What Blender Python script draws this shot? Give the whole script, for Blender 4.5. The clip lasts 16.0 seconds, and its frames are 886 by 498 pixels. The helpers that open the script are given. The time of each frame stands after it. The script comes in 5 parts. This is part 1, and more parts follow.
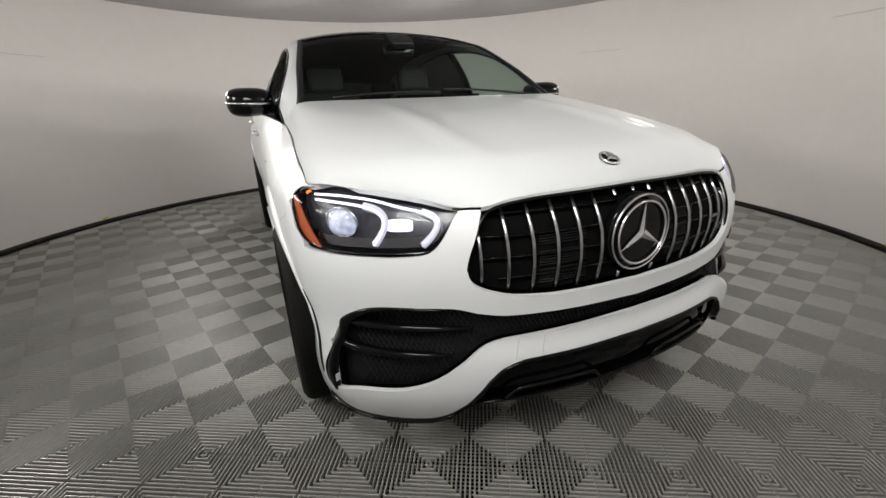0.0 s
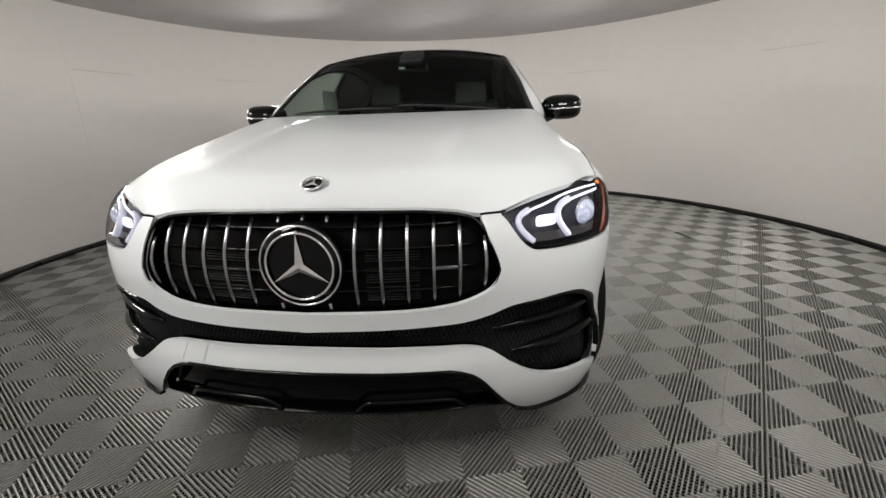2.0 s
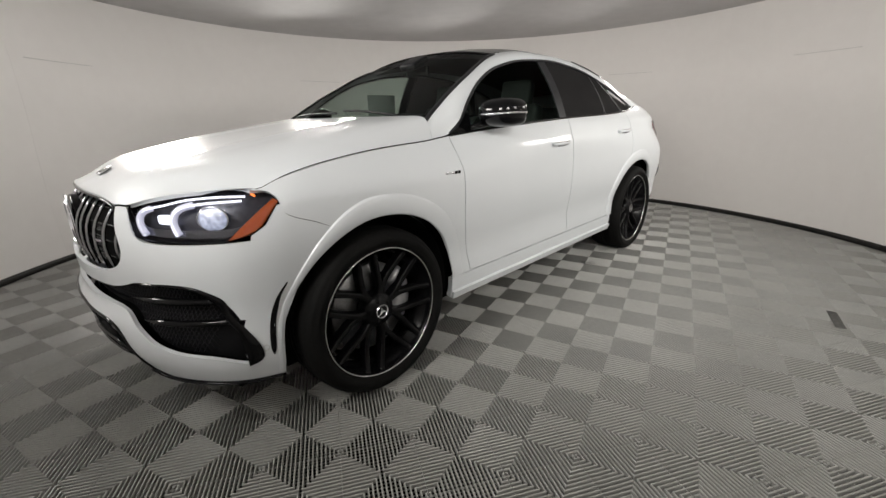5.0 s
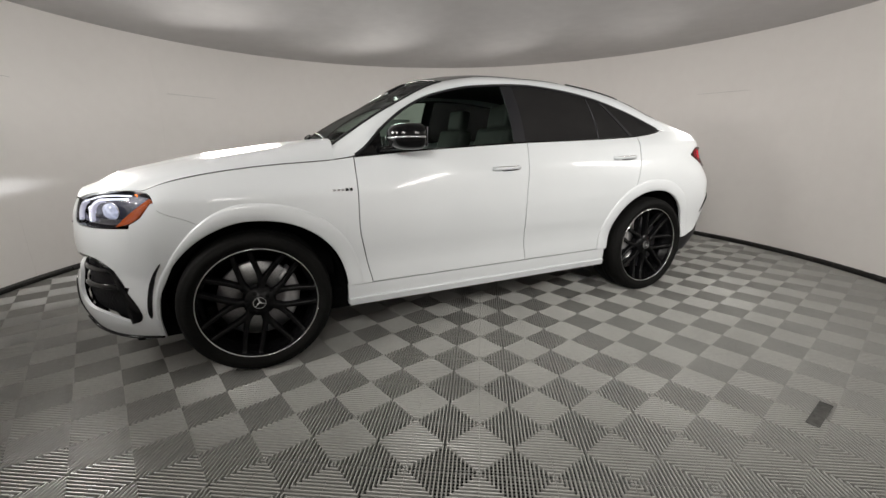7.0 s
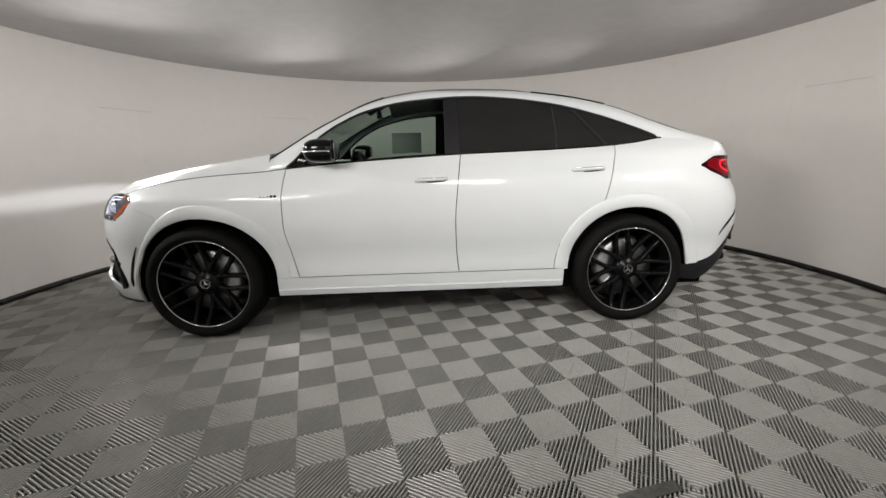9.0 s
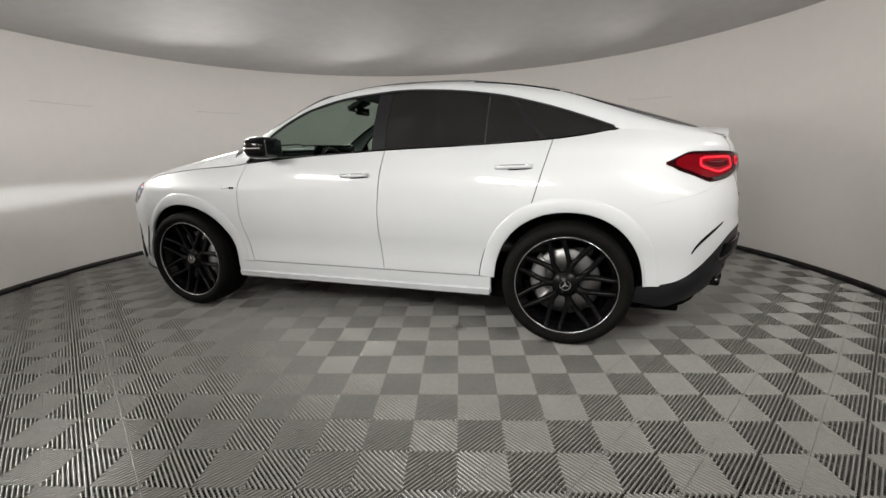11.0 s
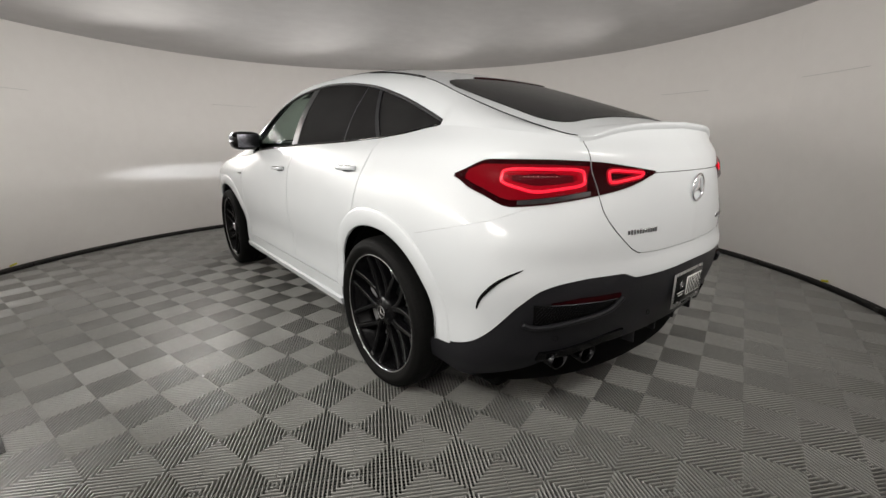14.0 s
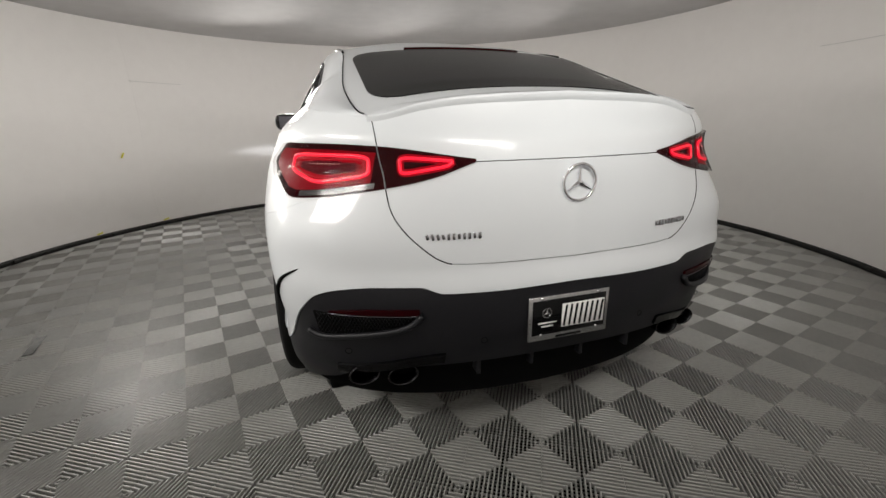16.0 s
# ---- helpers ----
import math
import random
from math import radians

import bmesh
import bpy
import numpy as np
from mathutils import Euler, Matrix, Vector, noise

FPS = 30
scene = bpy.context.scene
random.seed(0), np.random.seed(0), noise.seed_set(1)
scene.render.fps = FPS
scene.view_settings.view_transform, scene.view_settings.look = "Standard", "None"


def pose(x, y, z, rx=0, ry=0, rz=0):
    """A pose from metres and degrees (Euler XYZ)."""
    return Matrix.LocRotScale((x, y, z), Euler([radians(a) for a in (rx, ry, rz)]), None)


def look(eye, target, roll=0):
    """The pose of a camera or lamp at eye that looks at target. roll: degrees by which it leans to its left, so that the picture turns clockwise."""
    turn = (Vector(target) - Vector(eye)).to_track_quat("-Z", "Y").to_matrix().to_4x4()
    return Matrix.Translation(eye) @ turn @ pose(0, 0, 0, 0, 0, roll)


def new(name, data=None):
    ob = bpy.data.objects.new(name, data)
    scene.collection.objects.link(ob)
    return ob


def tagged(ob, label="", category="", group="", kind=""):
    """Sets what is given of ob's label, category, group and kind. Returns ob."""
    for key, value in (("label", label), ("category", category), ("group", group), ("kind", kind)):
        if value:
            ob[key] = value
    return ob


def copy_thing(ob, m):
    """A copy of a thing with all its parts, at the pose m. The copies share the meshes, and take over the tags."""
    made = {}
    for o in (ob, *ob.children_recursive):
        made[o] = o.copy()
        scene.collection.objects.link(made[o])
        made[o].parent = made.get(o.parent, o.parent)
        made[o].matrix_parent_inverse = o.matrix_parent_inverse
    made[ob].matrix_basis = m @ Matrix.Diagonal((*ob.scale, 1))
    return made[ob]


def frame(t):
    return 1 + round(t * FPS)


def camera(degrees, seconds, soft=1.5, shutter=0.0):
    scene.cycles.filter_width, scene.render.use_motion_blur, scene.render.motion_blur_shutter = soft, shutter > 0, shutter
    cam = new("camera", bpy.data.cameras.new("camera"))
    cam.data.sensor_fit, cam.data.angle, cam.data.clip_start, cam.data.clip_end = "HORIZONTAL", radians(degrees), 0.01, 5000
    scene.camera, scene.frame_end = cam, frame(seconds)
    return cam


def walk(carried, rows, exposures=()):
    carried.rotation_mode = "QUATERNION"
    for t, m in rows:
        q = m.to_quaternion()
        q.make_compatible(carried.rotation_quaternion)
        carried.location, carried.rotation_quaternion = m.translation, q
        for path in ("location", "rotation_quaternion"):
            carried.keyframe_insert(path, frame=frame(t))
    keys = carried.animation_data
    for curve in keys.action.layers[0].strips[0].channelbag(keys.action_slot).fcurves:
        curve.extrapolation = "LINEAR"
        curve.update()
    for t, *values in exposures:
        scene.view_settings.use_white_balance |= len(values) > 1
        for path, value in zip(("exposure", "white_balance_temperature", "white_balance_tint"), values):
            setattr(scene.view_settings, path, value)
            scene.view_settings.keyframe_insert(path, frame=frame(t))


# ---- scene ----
cam = camera(94.5, 16.0)

PATH = [
    (0, (-1.032, -3.171, 1.224), (-0.253, -1.46, 0.542), -2.1),
    (0.5, (-0.672, -3.303, 1.216), (-0.136, -1.494, 0.552), -2.5),
    (1, (-0.272, -3.395, 1.221), (0.01, -1.522, 0.581), -2.5),
    (1.5, (0.13, -3.414, 1.222), (0.16, -1.511, 0.606), -2.3),
    (2, (0.516, -3.37, 1.209), (0.3, -1.478, 0.599), -1.9),
    (2.5, (0.897, -3.348, 1.222), (0.454, -1.492, 0.623), -1.4),
    (3, (1.238, -3.23, 1.222), (0.604, -1.43, 0.621), -1.1),
    (5.5, (2.632, -2.246, 1.224), (1.149, -1.034, 0.647), -1.1),
    (6, (2.902, -2.014, 1.219), (1.304, -0.941, 0.678), -0.7),
    (6.5, (3.086, -1.713, 1.215), (1.413, -0.759, 0.676), -0.0),
    (7, (3.238, -1.414, 1.219), (1.481, -0.603, 0.713), -0.3),
    (7.5, (3.451, -1.078, 1.222), (1.613, -0.447, 0.751), -0.8),
    (8, (3.535, -0.741, 1.219), (1.648, -0.284, 0.738), -0.9),
    (8.5, (3.611, -0.357, 1.221), (1.683, -0.091, 0.76), -1.2),
    (9, (3.695, 0.037, 1.221), (1.75, 0.133, 0.765), -1.2),
    (9.2, (3.707, 0.19, 1.22), (1.762, 0.22, 0.756), -1.3),
    (11.5, (3.287, 1.849, 1.22), (1.488, 1.115, 0.745), -1.2),
    (12, (3.128, 2.177, 1.22), (1.386, 1.317, 0.745), -0.8),
    (12.5, (2.895, 2.479, 1.22), (1.239, 1.469, 0.731), -0.8),
    (13, (2.573, 2.732, 1.221), (1.033, 1.551, 0.739), -0.6),
    (13.5, (2.276, 2.945, 1.221), (0.878, 1.608, 0.712), -0.8),
    (14, (1.944, 3.193, 1.221), (0.716, 1.695, 0.721), -0.3),
    (14.5, (1.591, 3.351, 1.22), (0.535, 1.733, 0.702), -0.5),
    (15, (1.287, 3.446, 1.221), (0.411, 1.732, 0.676), -0.8),
    (15.5, (1.001, 3.561, 1.223), (0.302, 1.773, 0.666), -1.1),
    (16, (0.75, 3.605, 1.218), (0.215, 1.771, 0.627), -1.3),
]
walk(cam, [(t, look(eye, target, roll)) for t, eye, target, roll in PATH])

# ---- light: a ring of studio floods high on the round wall, all turned a little the same way past the car ----
ROOM = (0.10, 0.12)
ROOM_R, ROOM_H = 3.80, 2.40
world = bpy.data.worlds.new("world")
scene.world = world
world.use_nodes = True
world.node_tree.nodes["Background"].inputs["Color"].default_value = (0.9, 0.93, 1.0, 1)
world.node_tree.nodes["Background"].inputs["Strength"].default_value = 0.02
LAMPS, SWING = 9, radians(28)
for i in range(LAMPS):
    a = 2 * math.pi * (i + 0.5) / LAMPS
    light = bpy.data.lights.new("studio_flood", "AREA")
    light.shape, light.size, light.size_y, light.color = "RECTANGLE", 1.1, 0.30, (1.0, 0.966, 0.915)
    light.energy = 14.6 * (1 + 0.20 * max(0.0, -math.sin(a)) + 0.48 * max(0.0, math.cos(a - radians(52))) - 0.22 * max(0.0, math.cos(a - radians(165))))
    light.spread = radians(112)
    lamp = new("studio_flood", light)
    out, along = Vector((math.sin(a), -math.cos(a), 0)), Vector((math.cos(a), math.sin(a), 0))
    place = Vector((*ROOM, 1.93)) + out * 3.60
    lamp.matrix_world = look(tuple(place), tuple(place - out * math.cos(SWING) + along * math.sin(SWING) + Vector((0, 0, -0.33))))
# the car's own dipped beams: flat fans of light on the wall ahead
for x in (-0.86, 0.86):
    light = bpy.data.lights.new("dipped_beam", "SPOT")
    light.spot_size, light.spot_blend, light.energy, light.color, light.shadow_soft_size = radians(104), 0.8, 26.0, (0.92, 0.95, 1.0), 0.02
    lamp = new("dipped_beam", light)
    lamp.matrix_world = look((x, -2.235, 0.905), (x * 1.1, -3.7, 0.855)) @ Matrix.Diagonal((1, 0.085, 1, 1))

scene.view_settings.exposure = 0.0


# ---- materials ----
def material(name, base, rough=0.5, metal=0.0, coat=0.0, emit=None, power=0.0, gloss=0.5):
    m = bpy.data.materials.new(name)
    m.use_nodes = True
    b = m.node_tree.nodes["Principled BSDF"]
    b.inputs["Base Color"].default_value = (*base, 1)
    b.inputs["Roughness"].default_value = rough
    b.inputs["Metallic"].default_value = metal
    b.inputs["Coat Weight"].default_value = coat
    b.inputs["Specular IOR Level"].default_value = gloss
    b.inputs["Coat Roughness"].default_value = 0.06
    if emit:
        b.inputs["Emission Color"].default_value = (*emit, 1)
        b.inputs["Emission Strength"].default_value = power
    return m


def grain(m, size, low, high, bump=0.0, detail=6.0, coarse=None, rough=None):
    """Vary a material's colour between two tones by noise at one or two scales, with a fine relief."""
    t = m.node_tree
    b = t.nodes["Principled BSDF"]
    geo = t.nodes.new("ShaderNodeNewGeometry")
    n = t.nodes.new("ShaderNodeTexNoise")
    n.inputs["Scale"].default_value, n.inputs["Detail"].default_value = size, detail
    t.links.new(geo.outputs["Position"], n.inputs["Vector"])
    value = n.outputs["Fac"]
    if coarse:
        k = t.nodes.new("ShaderNodeTexNoise")
        k.inputs["Scale"].default_value, k.inputs["Detail"].default_value = coarse, 3.0
        t.links.new(geo.outputs["Position"], k.inputs["Vector"])
        mix = t.nodes.new("ShaderNodeMath")
        mix.operation = "ADD"
        half = t.nodes.new("ShaderNodeMath")
        half.operation, half.inputs[1].default_value = "MULTIPLY", 0.5
        t.links.new(n.outputs["Fac"], mix.inputs[0])
        t.links.new(k.outputs["Fac"], mix.inputs[1])
        t.links.new(mix.outputs[0], half.inputs[0])
        value = half.outputs[0]
    ramp = t.nodes.new("ShaderNodeValToRGB")
    ramp.color_ramp.elements[0].position, ramp.color_ramp.elements[1].position = 0.3, 0.7
    ramp.color_ramp.elements[0].color, ramp.color_ramp.elements[1].color = (*low, 1), (*high, 1)
    t.links.new(value, ramp.inputs["Fac"])
    t.links.new(ramp.outputs["Color"], b.inputs["Base Color"])
    if rough:
        r = t.nodes.new("ShaderNodeMapRange")
        r.inputs["To Min"].default_value, r.inputs["To Max"].default_value = rough
        t.links.new(value, r.inputs["Value"])
        t.links.new(r.outputs["Result"], b.inputs["Roughness"])
    if bump:
        u = t.nodes.new("ShaderNodeBump")
        u.inputs["Strength"].default_value, u.inputs["Distance"].default_value = bump, 0.002
        t.links.new(n.outputs["Fac"], u.inputs["Height"])
        t.links.new(u.outputs["Normal"], b.inputs["Normal"])
    return m


def clear(name, tint, gloss=1.0, sheen=0.0):
    """A thin pane: tinted and clear, with a mirror's gloss by Fresnel and, if asked, the room's reflection painted on
    as a grey film.
    """
    m = bpy.data.materials.new(name)
    m.use_nodes = True
    t = m.node_tree
    t.nodes.remove(t.nodes["Principled BSDF"])
    out = t.nodes["Material Output"]
    see, shine, mix, f = (t.nodes.new("ShaderNodeBsdf" + k) if k in ("Transparent", "Glossy") else t.nodes.new("ShaderNode" + k)
                          for k in ("Transparent", "Glossy", "MixShader", "LayerWeight"))
    see.inputs["Color"].default_value = (*tint, 1)
    shine.inputs["Color"].default_value = (gloss, gloss, gloss, 1)
    shine.inputs["Roughness"].default_value = 0.02
    f.inputs["Blend"].default_value = 0.5
    curve, scale = t.nodes.new("ShaderNodeMath"), t.nodes.new("ShaderNodeMath")
    curve.operation, curve.inputs[1].default_value = "POWER", 5.0
    scale.operation, scale.inputs[1].default_value, scale.inputs[2].default_value = "MULTIPLY_ADD", 0.9, 0.045
    t.links.new(f.outputs["Facing"], curve.inputs[0])
    t.links.new(curve.outputs[0], scale.inputs[0])
    t.links.new(scale.outputs[0], mix.inputs[0])
    t.links.new(see.outputs[0], mix.inputs[1])
    t.links.new(shine.outputs[0], mix.inputs[2])
    last = mix
    # painted reflection: patchy flat grey mixed over the pane
    if sheen:
        film, dull, noise = t.nodes.new("ShaderNodeMixShader"), t.nodes.new("ShaderNodeBsdfDiffuse"), t.nodes.new("ShaderNodeTexNoise")
        dull.inputs["Color"].default_value = (0.40, 0.39, 0.395, 1)
        noise.inputs["Scale"].default_value, noise.inputs["Detail"].default_value = 3.0, 5.0
        spread = t.nodes.new("ShaderNodeMapRange")
        spread.inputs[3].default_value, spread.inputs[4].default_value = sheen * 0.75, sheen * 1.25
        t.links.new(noise.outputs[0], spread.inputs[0])
        t.links.new(spread.outputs[0], film.inputs[0])
        t.links.new(mix.outputs[0], film.inputs[1])
        t.links.new(dull.outputs[0], film.inputs[2])
        last = film
    t.links.new(last.outputs[0], out.inputs["Surface"])
    return m


WHITE = grain(material("white_paint", (0.78, 0.79, 0.77), 0.40, coat=0.55), 1.6, (0.645, 0.672, 0.692), (0.685, 0.710, 0.730), detail=2.0)
WHITE.node_tree.nodes["Principled BSDF"].inputs["Coat Roughness"].default_value = 0.045
GLOSS_BLACK = material("gloss_black", (0.003, 0.003, 0.0035), 0.09, gloss=0.22)
SATIN_BLACK = grain(material("satin_black_plastic", (0.02, 0.02, 0.022), 0.44, gloss=0.30), 320, (0.009, 0.009, 0.011), (0.015, 0.015, 0.018), bump=0.15)
MESH_BLACK = grain(material("black_grille_plastic", (0.006, 0.006, 0.007), 0.5, gloss=0.14), 200, (0.004, 0.004, 0.0048), (0.008, 0.008, 0.009))
DARK = material("cavity_black", (0.004, 0.004, 0.004), 0.9, gloss=0.05)
LINER = grain(material("felt_liner", (0.012, 0.012, 0.012), 0.95, gloss=0.05), 260, (0.008, 0.008, 0.008), (0.016, 0.016, 0.016), bump=0.4)
CHROME = material("chrome", (0.82, 0.82, 0.84), 0.08, metal=1.0)
BRUSHED = grain(material("satin_chrome", (0.6, 0.6, 0.62), 0.25, metal=1.0), 60, (0.52, 0.52, 0.54), (0.68, 0.68, 0.70))
RUBBER = grain(material("tyre_rubber", (0.01, 0.01, 0.01), 0.7, gloss=0.09), 90, (0.004, 0.004, 0.004), (0.009, 0.009, 0.0085), bump=0.3, coarse=5, rough=(0.6, 0.8))
ALLOY_BLACK = material("black_alloy", (0.004, 0.004, 0.0045), 0.24, gloss=0.16)
MACHINED = material("machined_alloy", (0.62, 0.62, 0.63), 0.22, metal=1.0)
IRON = grain(material("brake_iron", (0.3, 0.3, 0.3), 0.38, metal=1.0), 120, (0.22, 0.22, 0.22), (0.33, 0.33, 0.335))
CALIPER = grain(material("caliper_silver", (0.42, 0.42, 0.43), 0.35, metal=0.7), 40, (0.36, 0.36, 0.37), (0.48, 0.48, 0.49))
GLASS = clear("green_tinted_glass", (0.58, 0.66, 0.615), 0.035)
SCREEN = clear("windscreen_glass", (0.60, 0.67, 0.635), 0.22)
PRIVACY = clear("dark_privacy_glass", (0.030, 0.030, 0.032), 0.07, 0.05)
LENS = clear("clear_lamp_lens", (0.93, 0.94, 0.95), 0.25)
TAIL_LENS = clear("tail_lamp_cover", (0.95, 0.93, 0.93), 0.08)
RED_LENS = material("red_lamp_lens", (0.05, 0.001, 0.003), 0.3, gloss=0.03, emit=(0.6, 0.003, 0.014), power=0.30)
RED_CORE = material("maroon_lamp_core", (0.05, 0.003, 0.006), 0.5, gloss=0.03, emit=(0.5, 0.004, 0.012), power=0.07)
LED = material("lit_lamp_dot", (0.7, 0.3, 0.3), 0.3, emit=(1.0, 0.45, 0.45), power=0.9)
RED_MID = material("red_lit_lens", (0.12, 0.002, 0.006), 0.3, gloss=0.05, emit=(0.62, 0.003, 0.014), power=0.42)
RED_DARK = material("dark_red_lamp_lens", (0.020, 0.001, 0.002), 0.08, gloss=0.12)
REAR_GLASS = material("dark_rear_glass", (0.004, 0.004, 0.0045), 0.24, gloss=0.16)
GRILLE_BAR = grain(material("grille_chrome", (0.4, 0.4, 0.42), 0.22, metal=1.0), 60, (0.26, 0.26, 0.27), (0.38, 0.38, 0.395))
DARK_CHROME = material("dark_chrome", (0.16, 0.16, 0.18), 0.22, metal=1.0)
SMOKED = material("smoked_lamp_lens", (0.05, 0.048, 0.05), 0.22, metal=0.6, coat=0.5)
FIN_ALU = grain(material("dusty_aluminium", (0.2, 0.2, 0.2), 0.5, metal=0.7), 40, (0.016, 0.016, 0.017), (0.036, 0.036, 0.038))
RED_GLOW = material("red_light_guide", (0.5, 0.01, 0.02), 0.3, emit=(1.0, 0.012, 0.040), power=1.25)
AMBER = material("amber_reflector", (0.42, 0.075, 0.012), 0.12, coat=1.0)
MARKER = material("amber_marker_light", (0.6, 0.14, 0.02), 0.2, emit=(1.0, 0.22, 0.04), power=1.3)
WHITE_GLOW = material("white_light_guide", (0.8, 0.8, 0.85), 0.2, emit=(0.86, 0.87, 1.0), power=1.35)
HOOK_GLOW = material("frosted_light_hook", (0.5, 0.5, 0.55), 0.25, coat=0.5, emit=(0.66, 0.66, 0.84), power=0.55)
LAMP_GLOW = grain(material("projector_glass", (0.4, 0.42, 0.5), 0.08, coat=1.0, emit=(0.55, 0.60, 0.80), power=0.62), 45, (0.16, 0.17, 0.22), (0.62, 0.64, 0.72), detail=1.0)
LAMP_BRIGHT = material("bright_reflector", (0.7, 0.7, 0.75), 0.15, emit=(0.85, 0.87, 1.0), power=1.3)
LEATHER = grain(material("dark_leather", (0.05, 0.05, 0.052), 0.45), 180, (0.04, 0.04, 0.042), (0.065, 0.065, 0.068), bump=0.3)
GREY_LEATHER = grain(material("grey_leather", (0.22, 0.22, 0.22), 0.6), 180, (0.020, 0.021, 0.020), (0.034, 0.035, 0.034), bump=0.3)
PAPER = material("white_paper", (0.75, 0.75, 0.73), 0.7)
TILE = grain(material("grey_floor_plastic", (0.3, 0.3, 0.3), 0.40, gloss=0.9), 42, (0.285, 0.285, 0.270), (0.375, 0.375, 0.355), coarse=2.2, rough=(0.26, 0.38))
# subfloor coloured near-black, so the shade between the ribs is in its colour
GAP = grain(material("gap_shade_subfloor", (0.01, 0.01, 0.01), 0.95, gloss=0.1), 30, (0.006, 0.006, 0.006), (0.012, 0.012, 0.012))
WALL = grain(material("white_wall_sheet", (0.7, 0.69, 0.67), 0.55), 9, (0.85, 0.82, 0.795), (0.885, 0.857, 0.832), bump=0.05, coarse=0.7, rough=(0.4, 0.6))
CEIL = grain(material("grey_ceiling_cloth", (0.5, 0.49, 0.48), 0.75), 6, (0.54, 0.525, 0.525), (0.62, 0.605, 0.602), bump=0.05, coarse=0.6)
BASE = grain(material("black_base_trim", (0.012, 0.011, 0.010), 0.6), 30, (0.008, 0.008, 0.008), (0.02, 0.018, 0.016))
LAMP_BODY = grain(material("lamp_housing", (0.06, 0.06, 0.075), 0.36, metal=0.5), 60, (0.028, 0.028, 0.036), (0.065, 0.065, 0.08))
SHEET = material("grey_price_sheet", (0.42, 0.44, 0.42), 0.7)
FADED = grain(material("faded_mark", (0.12, 0.12, 0.11), 0.7), 60, (0.05, 0.05, 0.047), (0.095, 0.095, 0.09))
SENSOR = material("sensor_ring", (0.45, 0.45, 0.44), 0.5)
YELLOW = material("yellow_tape", (0.75, 0.68, 0.05), 0.6)


# ---- tools ----
def mesh_of(name, verts, faces, mats, smooth_faces=True, slots=None):
    me = bpy.data.meshes.new(name)
    me.from_pydata([tuple(v) for v in verts], [], faces)
    for m in mats if isinstance(mats, (list, tuple)) else [mats]:
        me.materials.append(m)
    if slots:
        me.polygons.foreach_set("material_index", slots)
    me.polygons.foreach_set("use_smooth", [smooth_faces] * len(me.polygons))
    me.update()
    return me


def part(name, me, parent=None, label=""):
    """One mesh object, under a thing or a part. A bmesh or a mesh."""
    ob = new(name, me)
    if parent:
        ob.parent = parent
    if label:
        ob["label"] = label
    return ob


def flip(points):
    return [(-p[0], p[1], p[2]) for p in points]


def sheets(name, patches, mat, parent, label="", thick=0.012, outward=True, bias=-1.0):
    """A panel out of sheets, each a list of columns of points, turned outwards and given a thickness inwards."""
    verts, faces = [], []
    for cols in patches:
        n, rows, base = len(cols), len(cols[0]), len(verts)
        for c in cols:
            verts.extend(c)
        add = []
        total = 0.0
        for i in range(n - 1):
            for j in range(rows - 1):
                f = (base + i * rows + j, base + (i + 1) * rows + j, base + (i + 1) * rows + j + 1, base + i * rows + j + 1)
                add.append(f)
                a, b, c = Vector(verts[f[0]]), Vector(verts[f[1]]), Vector(verts[f[3]])
                nor = (b - a).cross(c - a)
                mid = (a + b + c) / 3
                core = Vector((0, max(-1.3, min(1.5, mid.y)), 0.72))
                total += nor.dot(mid - core)
        if (total < 0) == outward:
            add = [f[::-1] for f in add]
        faces += add
    bm = bmesh.new()
    me = mesh_of(name, verts, faces, mat)
    bm.from_mesh(me)
    bmesh.ops.remove_doubles(bm, verts=bm.verts, dist=0.0004)
    bmesh.ops.dissolve_degenerate(bm, edges=bm.edges, dist=0.0001)
    if thick:
        # a folded edge: its own vertices, so that the skin stays smooth to the rim
        bm.normal_update()
        edges = [e for e in bm.edges if len(e.link_faces) == 1]
        inner = {}
        for e in edges:
            for v in e.verts:
                if v not in inner:
                    inner[v] = (bm.verts.new(v.co), bm.verts.new(v.co + v.normal * thick * bias))
        for e in edges:
            f = e.link_faces[0]
            a, b = e.verts
            for loop in f.loops:
                if loop.vert in (a, b) and loop.link_loop_next.vert in (a, b):
                    a, b = loop.vert, loop.link_loop_next.vert
                    break
            face = bm.faces.new((inner[b][0], inner[a][0], inner[a][1], inner[b][1]))
            face.smooth = False
    bm.to_mesh(me)
    bm.free()
    ob = part(name, me, parent, label)
    return ob


def pair(name, patches, mat, parent, label="", thick=0.012, bias=-1.0):
    """The same panel on the car's left and right."""
    left = sheets(name, patches, mat, parent, label, thick, bias=bias)
    right = sheets(name, [[flip(c) for c in p] for p in patches], mat, parent, label, thick, bias=bias)
    return left, right


def across(cols):
    """Columns from the middle outwards, carried on to the other side."""
    return [flip(c) for c in reversed(cols[1:])] + cols


def span(a, b, n):
    return [a + (b - a) * i / (n - 1) for i in range(n)]


